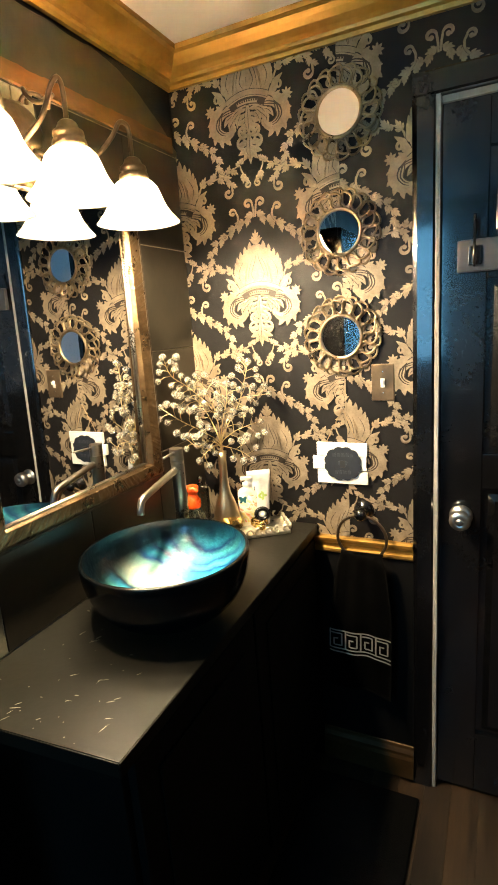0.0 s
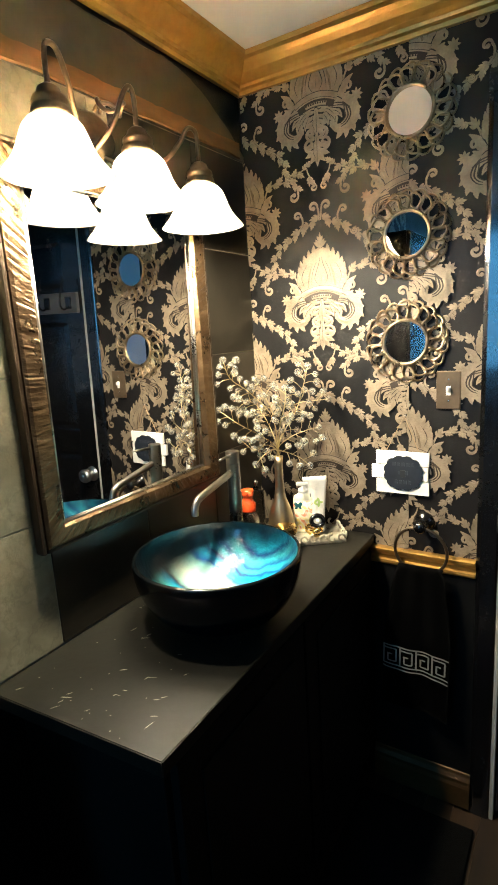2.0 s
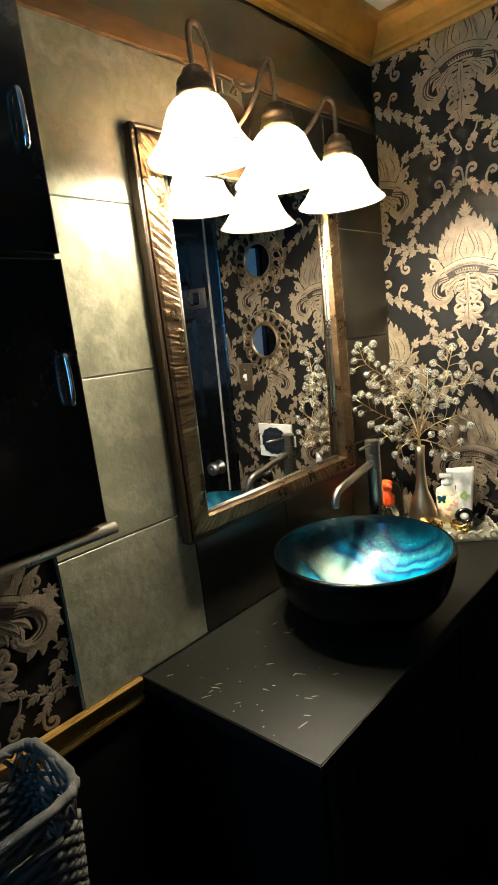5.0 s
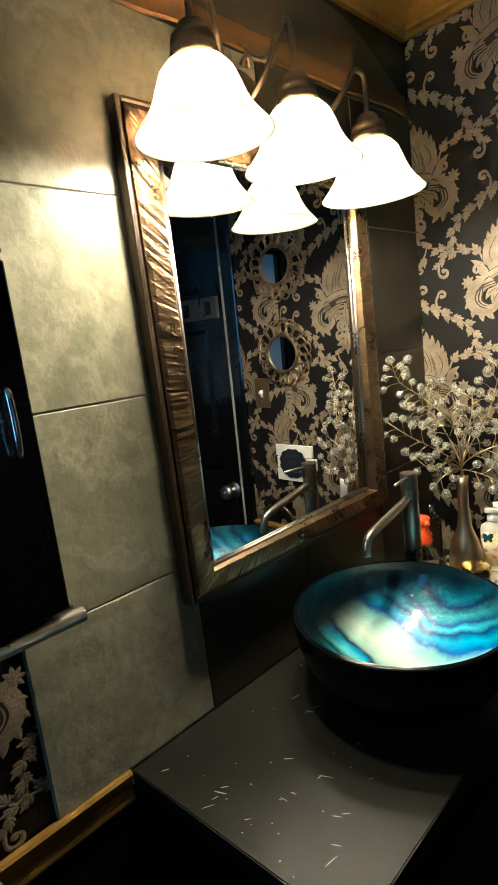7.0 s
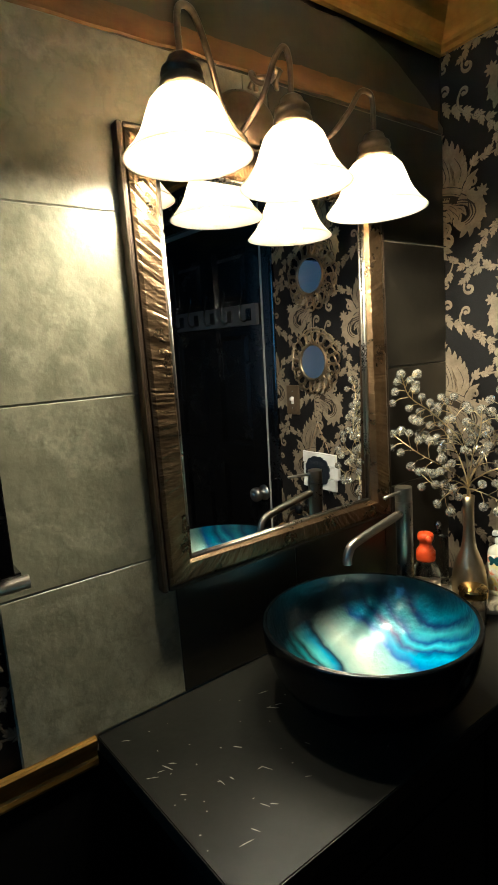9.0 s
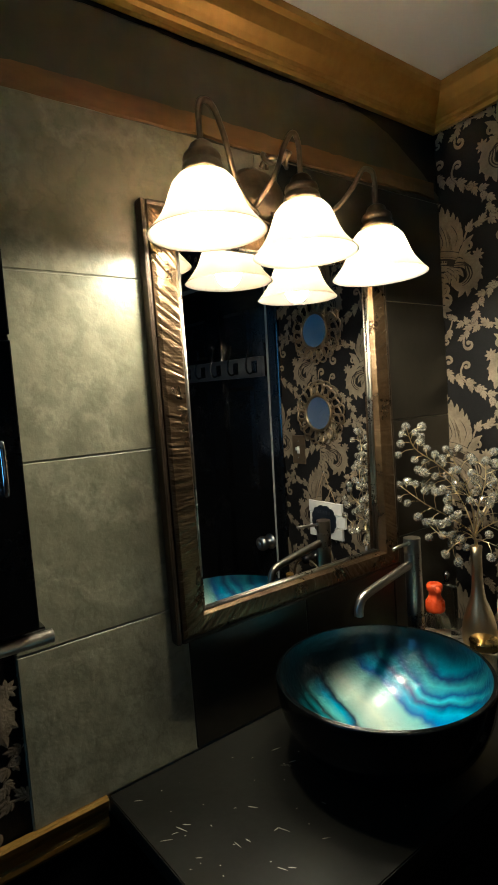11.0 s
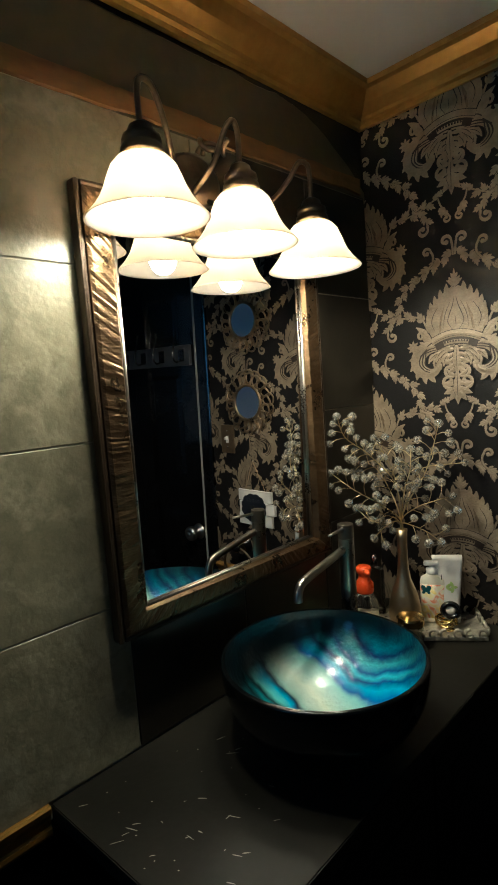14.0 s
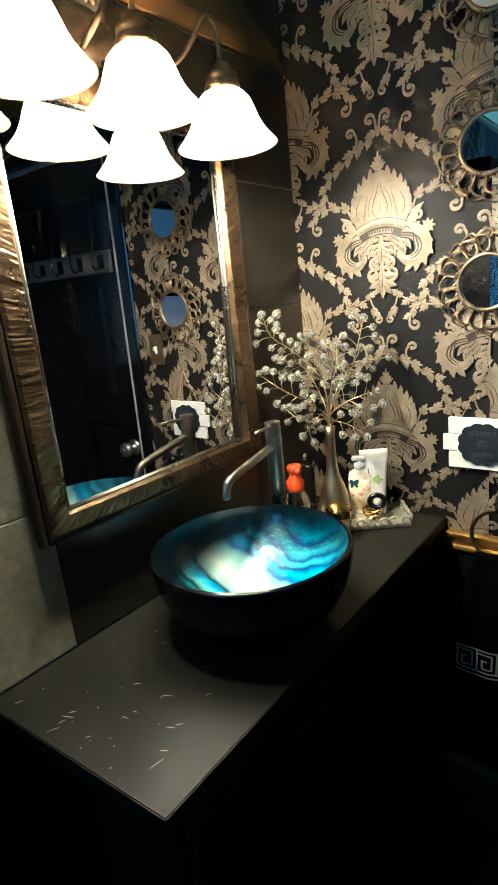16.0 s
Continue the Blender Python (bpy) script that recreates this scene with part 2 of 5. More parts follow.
def art_glass():
    """Swirled teal, blue and pearl art glass under a clear gloss."""
    m = bpy.data.materials.new("swirled_teal_glass")
    m.use_nodes = True
    nt = m.node_tree
    n, l = nt.nodes, nt.links
    p = n["Principled BSDF"]
    tc = n.new("ShaderNodeTexCoord")
    warp = n.new("ShaderNodeTexNoise")
    warp.inputs["Scale"].default_value, warp.inputs["Detail"].default_value = 8.0, 4
    l.new(tc.outputs["Object"], warp.inputs["Vector"])
    va = n.new("ShaderNodeVectorMath")
    va.operation = "MULTIPLY_ADD"
    l.new(warp.outputs["Color"], va.inputs[0])
    va.inputs[1].default_value = (0.05, 0.085, 0.0)
    l.new(tc.outputs["Object"], va.inputs[2])
    dot = n.new("ShaderNodeVectorMath")
    dot.operation = "DOT_PRODUCT"
    l.new(va.outputs[0], dot.inputs[0])
    dot.inputs[1].default_value = (0.06, 1.0, 0.0)
    mr = n.new("ShaderNodeMapRange")
    mr.inputs[1].default_value, mr.inputs[2].default_value = -0.070, 0.272
    l.new(dot.outputs["Value"], mr.inputs[0])
    cr = n.new("ShaderNodeValToRGB")
    stops = [(0.0, (0.0, 0.003, 0.005)), (0.05, (0.010, 0.22, 0.26)), (0.085, (0.0, 0.004, 0.008)), (0.125, (0.015, 0.30, 0.34)), (0.16, (0.0, 0.006, 0.016)),
             (0.20, (0.12, 0.55, 0.55)), (0.25, (0.0, 0.36, 0.60)), (0.29, (0.0, 0.010, 0.05)), (0.325, (0.30, 0.55, 0.50)), (0.42, (0.72, 0.86, 0.74)), (0.545, (0.26, 0.66, 0.66)),
             (0.58, (0.0, 0.14, 0.50)), (0.625, (0.0, 0.46, 0.75)), (0.66, (0.0, 0.06, 0.24)), (0.69, (0.05, 0.58, 0.76)), (0.72, (0.0, 0.10, 0.34)), (0.765, (0.06, 0.52, 0.62)), (0.80, (0.0, 0.03, 0.18)), (0.83, (0.01, 0.36, 0.54)),
             (0.88, (0.0, 0.06, 0.16)), (0.94, (0.0, 0.02, 0.06)), (1.0, (0.0, 0.004, 0.010))]
    els = cr.color_ramp.elements
    els.remove(els[1])
    els[0].position, els[0].color = 0.0, (*stops[0][1], 1)
    for pos, c in stops[1:]:
        els.new(pos).color = (*c, 1)
    l.new(mr.outputs[0], cr.inputs[0])
    # blends to near black towards the wall side (-x)
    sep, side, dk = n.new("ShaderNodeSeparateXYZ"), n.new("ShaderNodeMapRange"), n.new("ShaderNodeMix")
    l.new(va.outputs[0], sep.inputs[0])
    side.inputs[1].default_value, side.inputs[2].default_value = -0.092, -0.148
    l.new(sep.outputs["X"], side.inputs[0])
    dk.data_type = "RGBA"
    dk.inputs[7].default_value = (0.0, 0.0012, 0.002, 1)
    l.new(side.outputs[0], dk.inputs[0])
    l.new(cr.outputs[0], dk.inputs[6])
    # blends to near black towards the rim
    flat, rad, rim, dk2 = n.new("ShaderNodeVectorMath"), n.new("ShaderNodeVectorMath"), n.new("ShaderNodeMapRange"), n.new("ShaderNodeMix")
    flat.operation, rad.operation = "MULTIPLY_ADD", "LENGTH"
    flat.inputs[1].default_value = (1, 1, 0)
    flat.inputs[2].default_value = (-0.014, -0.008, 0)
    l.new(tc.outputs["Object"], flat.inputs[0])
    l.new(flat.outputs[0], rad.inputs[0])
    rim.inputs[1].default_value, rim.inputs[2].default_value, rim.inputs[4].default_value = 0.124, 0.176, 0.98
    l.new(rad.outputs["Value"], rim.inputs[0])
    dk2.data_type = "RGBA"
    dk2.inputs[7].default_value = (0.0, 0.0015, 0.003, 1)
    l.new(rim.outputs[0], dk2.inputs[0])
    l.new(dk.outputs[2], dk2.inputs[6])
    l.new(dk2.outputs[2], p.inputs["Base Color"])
    p.inputs["Roughness"].default_value = 0.28
    p.inputs["Coat Weight"].default_value, p.inputs["Coat Roughness"].default_value = 0.7, 0.14
    p.inputs["Specular IOR Level"].default_value = 0.35
    t, b = n.new("ShaderNodeTexNoise"), n.new("ShaderNodeBump")
    t.inputs["Scale"].default_value, t.inputs["Detail"].default_value = 110, 3
    b.inputs["Strength"].default_value, b.inputs["Distance"].default_value = 0.8, 0.0022
    l.new(tc.outputs["Object"], t.inputs["Vector"])
    l.new(t.outputs["Fac"], b.inputs["Height"])
    l.new(b.outputs[0], p.inputs["Normal"])
    return m


ART_GLASS = art_glass()
BOWL_BLACK = mat("black_glass", (0.002, 0.003, 0.0035), 0.16, vary=0.2, scale=6, spec=0.3)
CRYSTAL = clear("champagne_crystal", (1.0, 0.96, 0.84), 0.0, 1.52)
CRYSTAL.node_tree.nodes["Principled BSDF"].inputs["Transmission Weight"].default_value = 0.86
CRYSTAL.node_tree.nodes["Principled BSDF"].inputs["Coat Weight"].default_value = 1.0
WIRE = mat("gold_wire", (0.62, 0.48, 0.26), 0.3, 1.0, vary=0.2)
VASE_METAL = mat("champagne_metal", (0.55, 0.44, 0.28), 0.38, 1.0, vary=0.15, scale=8, fine=100)
CLEAR_PLASTIC = clear("clear_plastic", (0.95, 0.93, 0.9), 0.05, 1.4)
ORANGE = mat("orange_plastic", (0.80, 0.085, 0.02), 0.3, vary=0.06)
LOTION = mat("cream_label", (0.85, 0.80, 0.66), 0.4, vary=0.05)


def blossom():
    """A printed label: cream, yellow and coral petals running into one another."""
    m = mat("blossom_label", (0.85, 0.80, 0.66), 0.4, vary=0.03)
    n, l = m.node_tree.nodes, m.node_tree.links
    tc, t, cr = n.new("ShaderNodeTexCoord"), n.new("ShaderNodeTexNoise"), n.new("ShaderNodeValToRGB")
    t.inputs["Scale"].default_value, t.inputs["Detail"].default_value, t.inputs["Distortion"].default_value = 42, 2, 1.2
    l.new(tc.outputs["Object"], t.inputs["Vector"])
    l.new(t.outputs["Fac"], cr.inputs[0])
    els = cr.color_ramp.elements
    els[0].position, els[0].color = 0.30, (0.86, 0.66, 0.10, 1)
    els[1].position, els[1].color = 0.70, (0.82, 0.16, 0.07, 1)
    for pos, c in ((0.42, (0.86, 0.76, 0.42)), (0.50, (0.88, 0.84, 0.72)), (0.57, (0.85, 0.42, 0.25))):
        els.new(pos).color = (*c, 1)
    l.new(cr.outputs[0], n["Principled BSDF"].inputs["Base Color"])
    return m


BLOSSOM = blossom()
TEAL_INK = mat("teal_ink", (0.01, 0.09, 0.11), 0.4, vary=0.1)
GREEN_INK = mat("pale_green_ink", (0.45, 0.6, 0.2), 0.4, vary=0.2)
TUBE_WHITE = mat("white_tube", (0.82, 0.79, 0.75), 0.32, vary=0.04)
TRAY_SILVER = mat("worn_silver_tray", (0.58, 0.54, 0.45), 0.34, 0.6, vary=0.4, scale=50, fine=200, bump=0.5, bump_scale=150)
GOLD = mat("polished_gold", (0.80, 0.56, 0.22), 0.15, 1.0, vary=0.1)
JAR_GLASS = clear("jar_glass", (0.97, 0.96, 0.92), 0.02, 1.45)
CANDLE = mat("cream_wax", (0.80, 0.74, 0.58), 0.5, vary=0.05)
INK_BLACK = mat("black_ink", (0.02, 0.02, 0.02), 0.5)
ROPE = mat("grey_rope", (0.085, 0.08, 0.074), 0.9, vary=0.4, scale=60, fine=300, bump=0.8, bump_scale=250)
PORCELAIN = mat("black_porcelain", (0.008, 0.008, 0.009), 0.12, vary=0.1, coat=0.5)


# ---- mesh helpers ----
def finish(bm, name, material, smooth=False):
    bmesh.ops.recalc_face_normals(bm, faces=bm.faces)
    me = bpy.data.meshes.new(name)
    bm.to_mesh(me)
    bm.free()
    for m in material if isinstance(material, (list, tuple)) else [material]:
        me.materials.append(m)
    if smooth:
        me.polygons.foreach_set("use_smooth", [True] * len(me.polygons))
    return me


def part(name, bm, material, parent=None, label="", smooth=False, at=None):
    ob = new(name, finish(bm, name, material, smooth))
    if at is not None:
        ob.matrix_world = at
    if parent is not None:
        ob.parent = parent
    if label:
        tagged(ob, label)
    return ob


def thing(name, label, category, group="", at=None):
    ob = new(name)
    ob.empty_display_size = 0.05
    if at is not None:
        ob.location = at
    return tagged(ob, label, category, group)


def box(x0, x1, y0, y1, z0, z1, bevel=0.0, segs=2):
    bm = bmesh.new()
    bmesh.ops.create_cube(bm, size=1)
    bmesh.ops.scale(bm, vec=(x1 - x0, y1 - y0, z1 - z0), verts=bm.verts)
    bmesh.ops.translate(bm, vec=((x0 + x1) / 2, (y0 + y1) / 2, (z0 + z1) / 2), verts=bm.verts)
    if bevel:
        bmesh.ops.bevel(bm, geom=bm.edges[:], offset=bevel, segments=segs, affect="EDGES", profile=0.6)
    return bm


def lathe(profile, segs=40, closed=False):
    """Turns (radius, height) pairs about z."""
    bm = bmesh.new()
    rings = []
    for r, z in profile:
        if r < 1e-6:
            rings.append([bm.verts.new((0, 0, z))])
        else:
            rings.append([bm.verts.new((r * math.cos(2 * math.pi * k / segs), r * math.sin(2 * math.pi * k / segs), z)) for k in range(segs)])
    pairs = list(zip(rings, rings[1:])) + ([(rings[-1], rings[0])] if closed else [])
    for a, b in pairs:
        for k in range(segs):
            q = (k + 1) % segs
            if len(a) == 1 and len(b) == 1:
                continue
            if len(a) == 1:
                bm.faces.new((a[0], b[k], b[q]))
            elif len(b) == 1:
                bm.faces.new((a[k], a[q], b[0]))
            else:
                bm.faces.new((a[k], a[q], b[q], b[k]))
    return bm


def tube(pts, radius, segs=10, closed=False, bm=None, flat=1.0):
    """A round bar along points; radius may be a list."""
    bm = bm or bmesh.new()
    pts = [Vector(p) for p in pts]
    n = len(pts)
    rad = radius if isinstance(radius, (list, tuple)) else [radius] * n
    rings, side = [], None
    for i, p in enumerate(pts):
        d = (pts[(i + 1) % n] - pts[i - 1]) if closed else pts[min(i + 1, n - 1)] - pts[max(i - 1, 0)]
        d.normalize()
        if side is None:
            side = d.orthogonal().normalized()
        side = (side - d * side.dot(d)).normalized()
        up = d.cross(side)
        rings.append([bm.verts.new(p + rad[i] * (math.cos(2 * math.pi * k / segs) * side + flat * math.sin(2 * math.pi * k / segs) * up)) for k in range(segs)])
    span = range(n) if closed else range(n - 1)
    for i in span:
        a, b = rings[i], rings[(i + 1) % n]
        for k in range(segs):
            q = (k + 1) % segs
            bm.faces.new((a[k], a[q], b[q], b[k]))
    if not closed:
        bm.faces.new(rings[0][::-1])
        bm.faces.new(rings[-1])
    return bm


def smooth_path(pts, n=8):
    """Catmull-Rom through the points."""
    P = [Vector(p) for p in pts]
    P = [2 * P[0] - P[1]] + P + [2 * P[-1] - P[-2]]
    out = []
    for i in range(1, len(P) - 2):
        for k in range(n):
            t = k / n
            a, b, c, d = P[i - 1:i + 3]
            out.append(0.5 * ((2 * b) + (c - a) * t + (2 * a - 5 * b + 4 * c - d) * t * t + (3 * b - a - 3 * c + d) * t ** 3))
    return out + [P[-2]]


def extrude_profile(profile, p0, p1, out, bm=None):
    """A moulding: profile of (outwards, up) pairs swept straight from p0 to p1."""
    bm = bm or bmesh.new()
    o = Vector(out)
    ends = []
    for p in (Vector(p0), Vector(p1)):
        ends.append([bm.verts.new(p + o * a + Vector((0, 0, b))) for a, b in profile])
    n = len(profile)
    for k in range(n):
        q = (k + 1) % n
        bm.faces.new((ends[0][k], ends[0][q], ends[1][q], ends[1][k]))
    bm.faces.new(ends[0])
    bm.faces.new(ends[1][::-1])
    return bm


# ---- the room ----
wall_n = tagged(part("wall_north", box(XW - 0.12, -0.142, YN, YN + 0.1, 0, ZC + 0.05), BLACK_PAPER), "charcoal wall papered with gold damask", kind="structure")
part("lintel", box(-0.142, 0.645, YN, YN + 0.1, 2.047, ZC + 0.05), BLACK_PAPER, wall_n)
part("wall_pier", box(0.645, XE + 0.1, YN, YN + 0.1, 0, ZC + 0.05), BLACK_PAPER, wall_n)
wall_w = tagged(part("wall_west", box(XW - 0.11, XW - 0.009, YS - 0.1, YN, 0, ZC + 0.05), BLACK_PAPER), "charcoal damask wall with slate tiles behind the mirror", kind="structure")
# east wall with the daylight window
WY0, WY1, WZ0, WZ1 = -0.60, 0.50, 1.05, 2.21
wall_e = tagged(part("wall_east", box(XE, XE + 0.1, YS - 0.1, WY0, 0, ZC + 0.05), PLAIN_WALL), "plain dark wall with a small window", kind="structure")
for a in ((WY0, WY1, 0, WZ0), (WY0, WY1, WZ1, ZC + 0.05), (WY1, YN, 0, ZC + 0.05)):
    part("wall_section", box(XE, XE + 0.1, a[0], a[1], a[2], a[3]), PLAIN_WALL, wall_e)
# south wall with a second small window
SX0, SX1, SZ0, SZ1 = -0.78, -0.36, 1.12, 2.17
wall_s = tagged(part("wall_south", box(XW - 0.009, SX0, YS - 0.1, YS, 0, ZC + 0.05), PLAIN_WALL), "plain dark wall with a small window", kind="structure")
for a in ((SX0, SX1, 0, SZ0), (SX0, SX1, SZ1, ZC + 0.05), (SX1, XE, 0, ZC + 0.05)):
    part("wall_section", box(a[0], a[1], YS - 0.1, YS, a[2], a[3]), PLAIN_WALL, wall_s)
tagged(part("ceiling", box(XW - 0.12, XE + 0.1, YS - 0.1, YN + 0.1, ZC + 0.051, ZC + 0.13), CEILING), "flat white painted ceiling", kind="structure")
ceil = tagged(part("ceiling_board", box(XW - 0.005, XE, YS, YN, ZC, ZC + 0.05), CEILING), "flat white painted ceiling", kind="structure")
floor = tagged(part("floor", box(XW - 0.12, XE + 0.1, YS - 0.1, YN + 0.12, -0.08, -0.006), BLACK_WALL), "brown wood plank floor", kind="structure")

# daylight through the two windows: frosted panes lit by the sky
def daylight(name, strength):
    """A curtained pane with blue daylight behind it, uneven as cloth is."""
    m = glowing(name, (0.1, 0.3, 1.0), strength)
    n, l = m.node_tree.nodes, m.node_tree.links
    t, mx = n.new("ShaderNodeTexNoise"), n.new("ShaderNodeMix")
    t.inputs["Scale"].default_value, t.inputs["Detail"].default_value = 9, 6
    mx.data_type = "RGBA"
    mx.inputs[6].default_value, mx.inputs[7].default_value = (0.03, 0.22, 0.56, 1), (0.14, 0.54, 0.95, 1)
    l.new(t.outputs["Fac"], mx.inputs[0])
    l.new(mx.outputs[2], n["Principled BSDF"].inputs["Emission Color"])
    return m


DAY_EAST, DAY_SOUTH = daylight("blue_curtain_daylight", 0.11), daylight("blue_window_daylight", 4.8)
for nm, b, fr in (("window_1", box(XE + 0.06, XE + 0.07, WY0, WY1, WZ0, WZ1), [(XE + 0.02, XE + 0.06, WY0, WY0 + 0.04, WZ0, WZ1), (XE + 0.02, XE + 0.06, WY1 - 0.04, WY1, WZ0, WZ1), (XE + 0.02, XE + 0.06, WY0 + 0.04, WY1 - 0.04, WZ0, WZ0 + 0.04), (XE + 0.02, XE + 0.06, WY0 + 0.04, WY1 - 0.04, WZ1 - 0.04, WZ1), (XE + 0.025, XE + 0.06, WY0 + 0.04, WY1 - 0.04, 1.53, 1.56)]),
                  ("window_2", box(SX0, SX1, YS - 0.07, YS - 0.06, SZ0, SZ1), [(SX0, SX0 + 0.04, YS - 0.06, YS - 0.02, SZ0, SZ1), (SX1 - 0.04, SX1, YS - 0.06, YS - 0.02, SZ0, SZ1), (SX0 + 0.04, SX1 - 0.04, YS - 0.06, YS - 0.02, SZ0, SZ0 + 0.04), (SX0 + 0.04, SX1 - 0.04, YS - 0.06, YS - 0.02, SZ1 - 0.04, SZ1)])):
    w = tagged(new(nm), "small frosted window with blue daylight behind", kind="structure")
    part("pane", b, DAY_EAST if nm == "window_1" else DAY_SOUTH, w)
    for f in fr:
        part("window_frame", box(*f, bevel=0.004), BLACK_PAINT, w)

# crown moulding, gold, on all four walls
CROWN = [(0, 0), (0.012, 0), (0.014, 0.010), (0.022, 0.014), (0.024, 0.022), (0.034, 0.030), (0.050, 0.040), (0.062, 0.052), (0.070, 0.062), (0.082, 0.066), (0.084, 0.078), (0, 0.078)]
for nm, p0, p1, o in (("crown_north", (XW, YN, 0), (XE, YN, 0), (0, -1, 0)), ("crown_west", (XW - 0.008, YS, 0), (XW - 0.008, YN - 0.001, 0), (1, 0, 0)),
                      ("crown_east", (XE, YS, 0), (XE, YN - 0.08, 0), (-1, 0, 0)), ("crown_south", (XW + 0.08, YS, 0), (XE - 0.08, YS, 0), (0, 1, 0))):
    tagged(part(nm, extrude_profile(CROWN, Vector(p0) + Vector((0, 0, ZC - 0.0785)), Vector(p1) + Vector((0, 0, ZC - 0.0785)), o), GOLD_WOOD), "gold painted wooden crown moulding under the ceiling", kind="structure")

# chair rail, wainscot, baseboard
RAIL = [(0, 0), (0.010, 0), (0.014, 0.006), (0.014, 0.014), (0.008, 0.018), (0.010, 0.030), (0.018, 0.038), (0.022, 0.044), (0.024, 0.052), (0.018, 0.056), (0, 0.056)]
tagged(part("chair_rail_north", extrude_profile(RAIL, (XW + 0.395, YN - 0.004, RAIL_BOT), (-0.198, YN - 0.004, RAIL_BOT), (0, -1, 0)), GOLD_WOOD), "gold moulded chair rail above black wainscot", kind="structure")
tagged(part("chair_rail_west", extrude_profile([(0.55 * a, b) for a, b in RAIL], (XW - 0.004, YS, RAIL_BOT + 0.034), (XW - 0.004, 0.566, RAIL_BOT + 0.034), (1, 0, 0)), GOLD_WOOD), "gold moulded chair rail above black wainscot", kind="structure")
tagged(part("wainscot_north", box(XW, -0.198, YN - 0.006, YN - 0.0005, 0.0, RAIL_BOT + 0.01), BLACK_WALL), "flat black painted lower wall", kind="structure")
tagged(part("wainscot_west", box(XW - 0.0085, XW - 0.003, YS, YN - 0.007, 0.0, RAIL_BOT + 0.02), BLACK_WALL), "flat black painted lower wall", kind="structure")
BASE = [(0, 0), (0.014, 0), (0.014, 0.07), (0.011, 0.082), (0.012, 0.094), (0.006, 0.108), (0.004, 0.118), (0, 0.120)]
tagged(part("baseboard", extrude_profile(BASE, (XW + 0.4, YN - 0.0065, 0.012), (-0.198, YN - 0.0065, 0.012), (0, -1, 0)), SHADED_GOLD), "gold painted baseboard along the floor", kind="structure")


# ---- slate tiles on the west wall ----
def tile_mesh(w, h):
    return finish(box(0, 0.0085, 0.0012, w - 0.0012, 0.0012, h - 0.0012, 0.0012, 1), "tile", SLATE)


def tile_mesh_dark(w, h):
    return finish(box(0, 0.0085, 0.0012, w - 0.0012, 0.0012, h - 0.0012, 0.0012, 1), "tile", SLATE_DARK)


def top_slab(w, h):
    """The plain slab under the crown, its ragged upper edge falling in a curve to the corner."""
    bm = bmesh.new()
    n = 80
    cols_ = []
    for k in range(n + 1):
        y = w * k / n
        drop = max(0.0, (y - (w - 0.34)) / 0.34)
        z = h - 0.150 * drop ** 1.8 - 0.004 - 0.0035 * noise.noise((y * 45, 4, 0)) - 0.004 * noise.noise((y * 14, 9, 0))
        cols_.append([bm.verts.new(p) for p in ((0, y, 0.0), (0.0085, y, 0.0), (0.0085, y, z - 0.0015), (0.007, y, z), (0, y, z))])
    for a, b in zip(cols_, cols_[1:]):
        for k in range(5):
            q = (k + 1) % 5
            bm.faces.new((a[k], a[q], b[q], b[k]))
    bm.faces.new(cols_[0])
    bm.faces.new(cols_[-1][::-1])
    return finish(bm, "slab", SLATE_BROWN)


part("grout_bed", box(XW - 0.0088, XW - 0.003, 0.447, YN - 0.002, CT - 0.03, 2.04), GROUT, wall_w)
COLS = ([0.447, 0.747, 1.045, 1.345, YN - 0.001], [0.447, 0.845, 1.045, 1.345, YN - 0.001], [0.447, 0.845, 1.045, 1.345, YN - 0.001], [0.447, 0.985, 1.045, 1.345, YN - 0.001])
rows = [CT + 0.001, 1.168, 1.467, 1.765, 2.038, 2.212]
for j, cols in enumerate(COLS):
    for i in range(4):
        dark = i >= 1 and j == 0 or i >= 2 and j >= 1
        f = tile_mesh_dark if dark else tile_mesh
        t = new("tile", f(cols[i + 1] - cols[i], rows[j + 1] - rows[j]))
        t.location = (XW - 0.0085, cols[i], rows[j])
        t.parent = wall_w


slab = new("slab", top_slab(YN - 0.002 - 0.447, rows[5] - rows[4] - 0.002))
slab.location = (XW - 0.0085, 0.447, rows[4] + 0.001)
slab.parent = wall_w


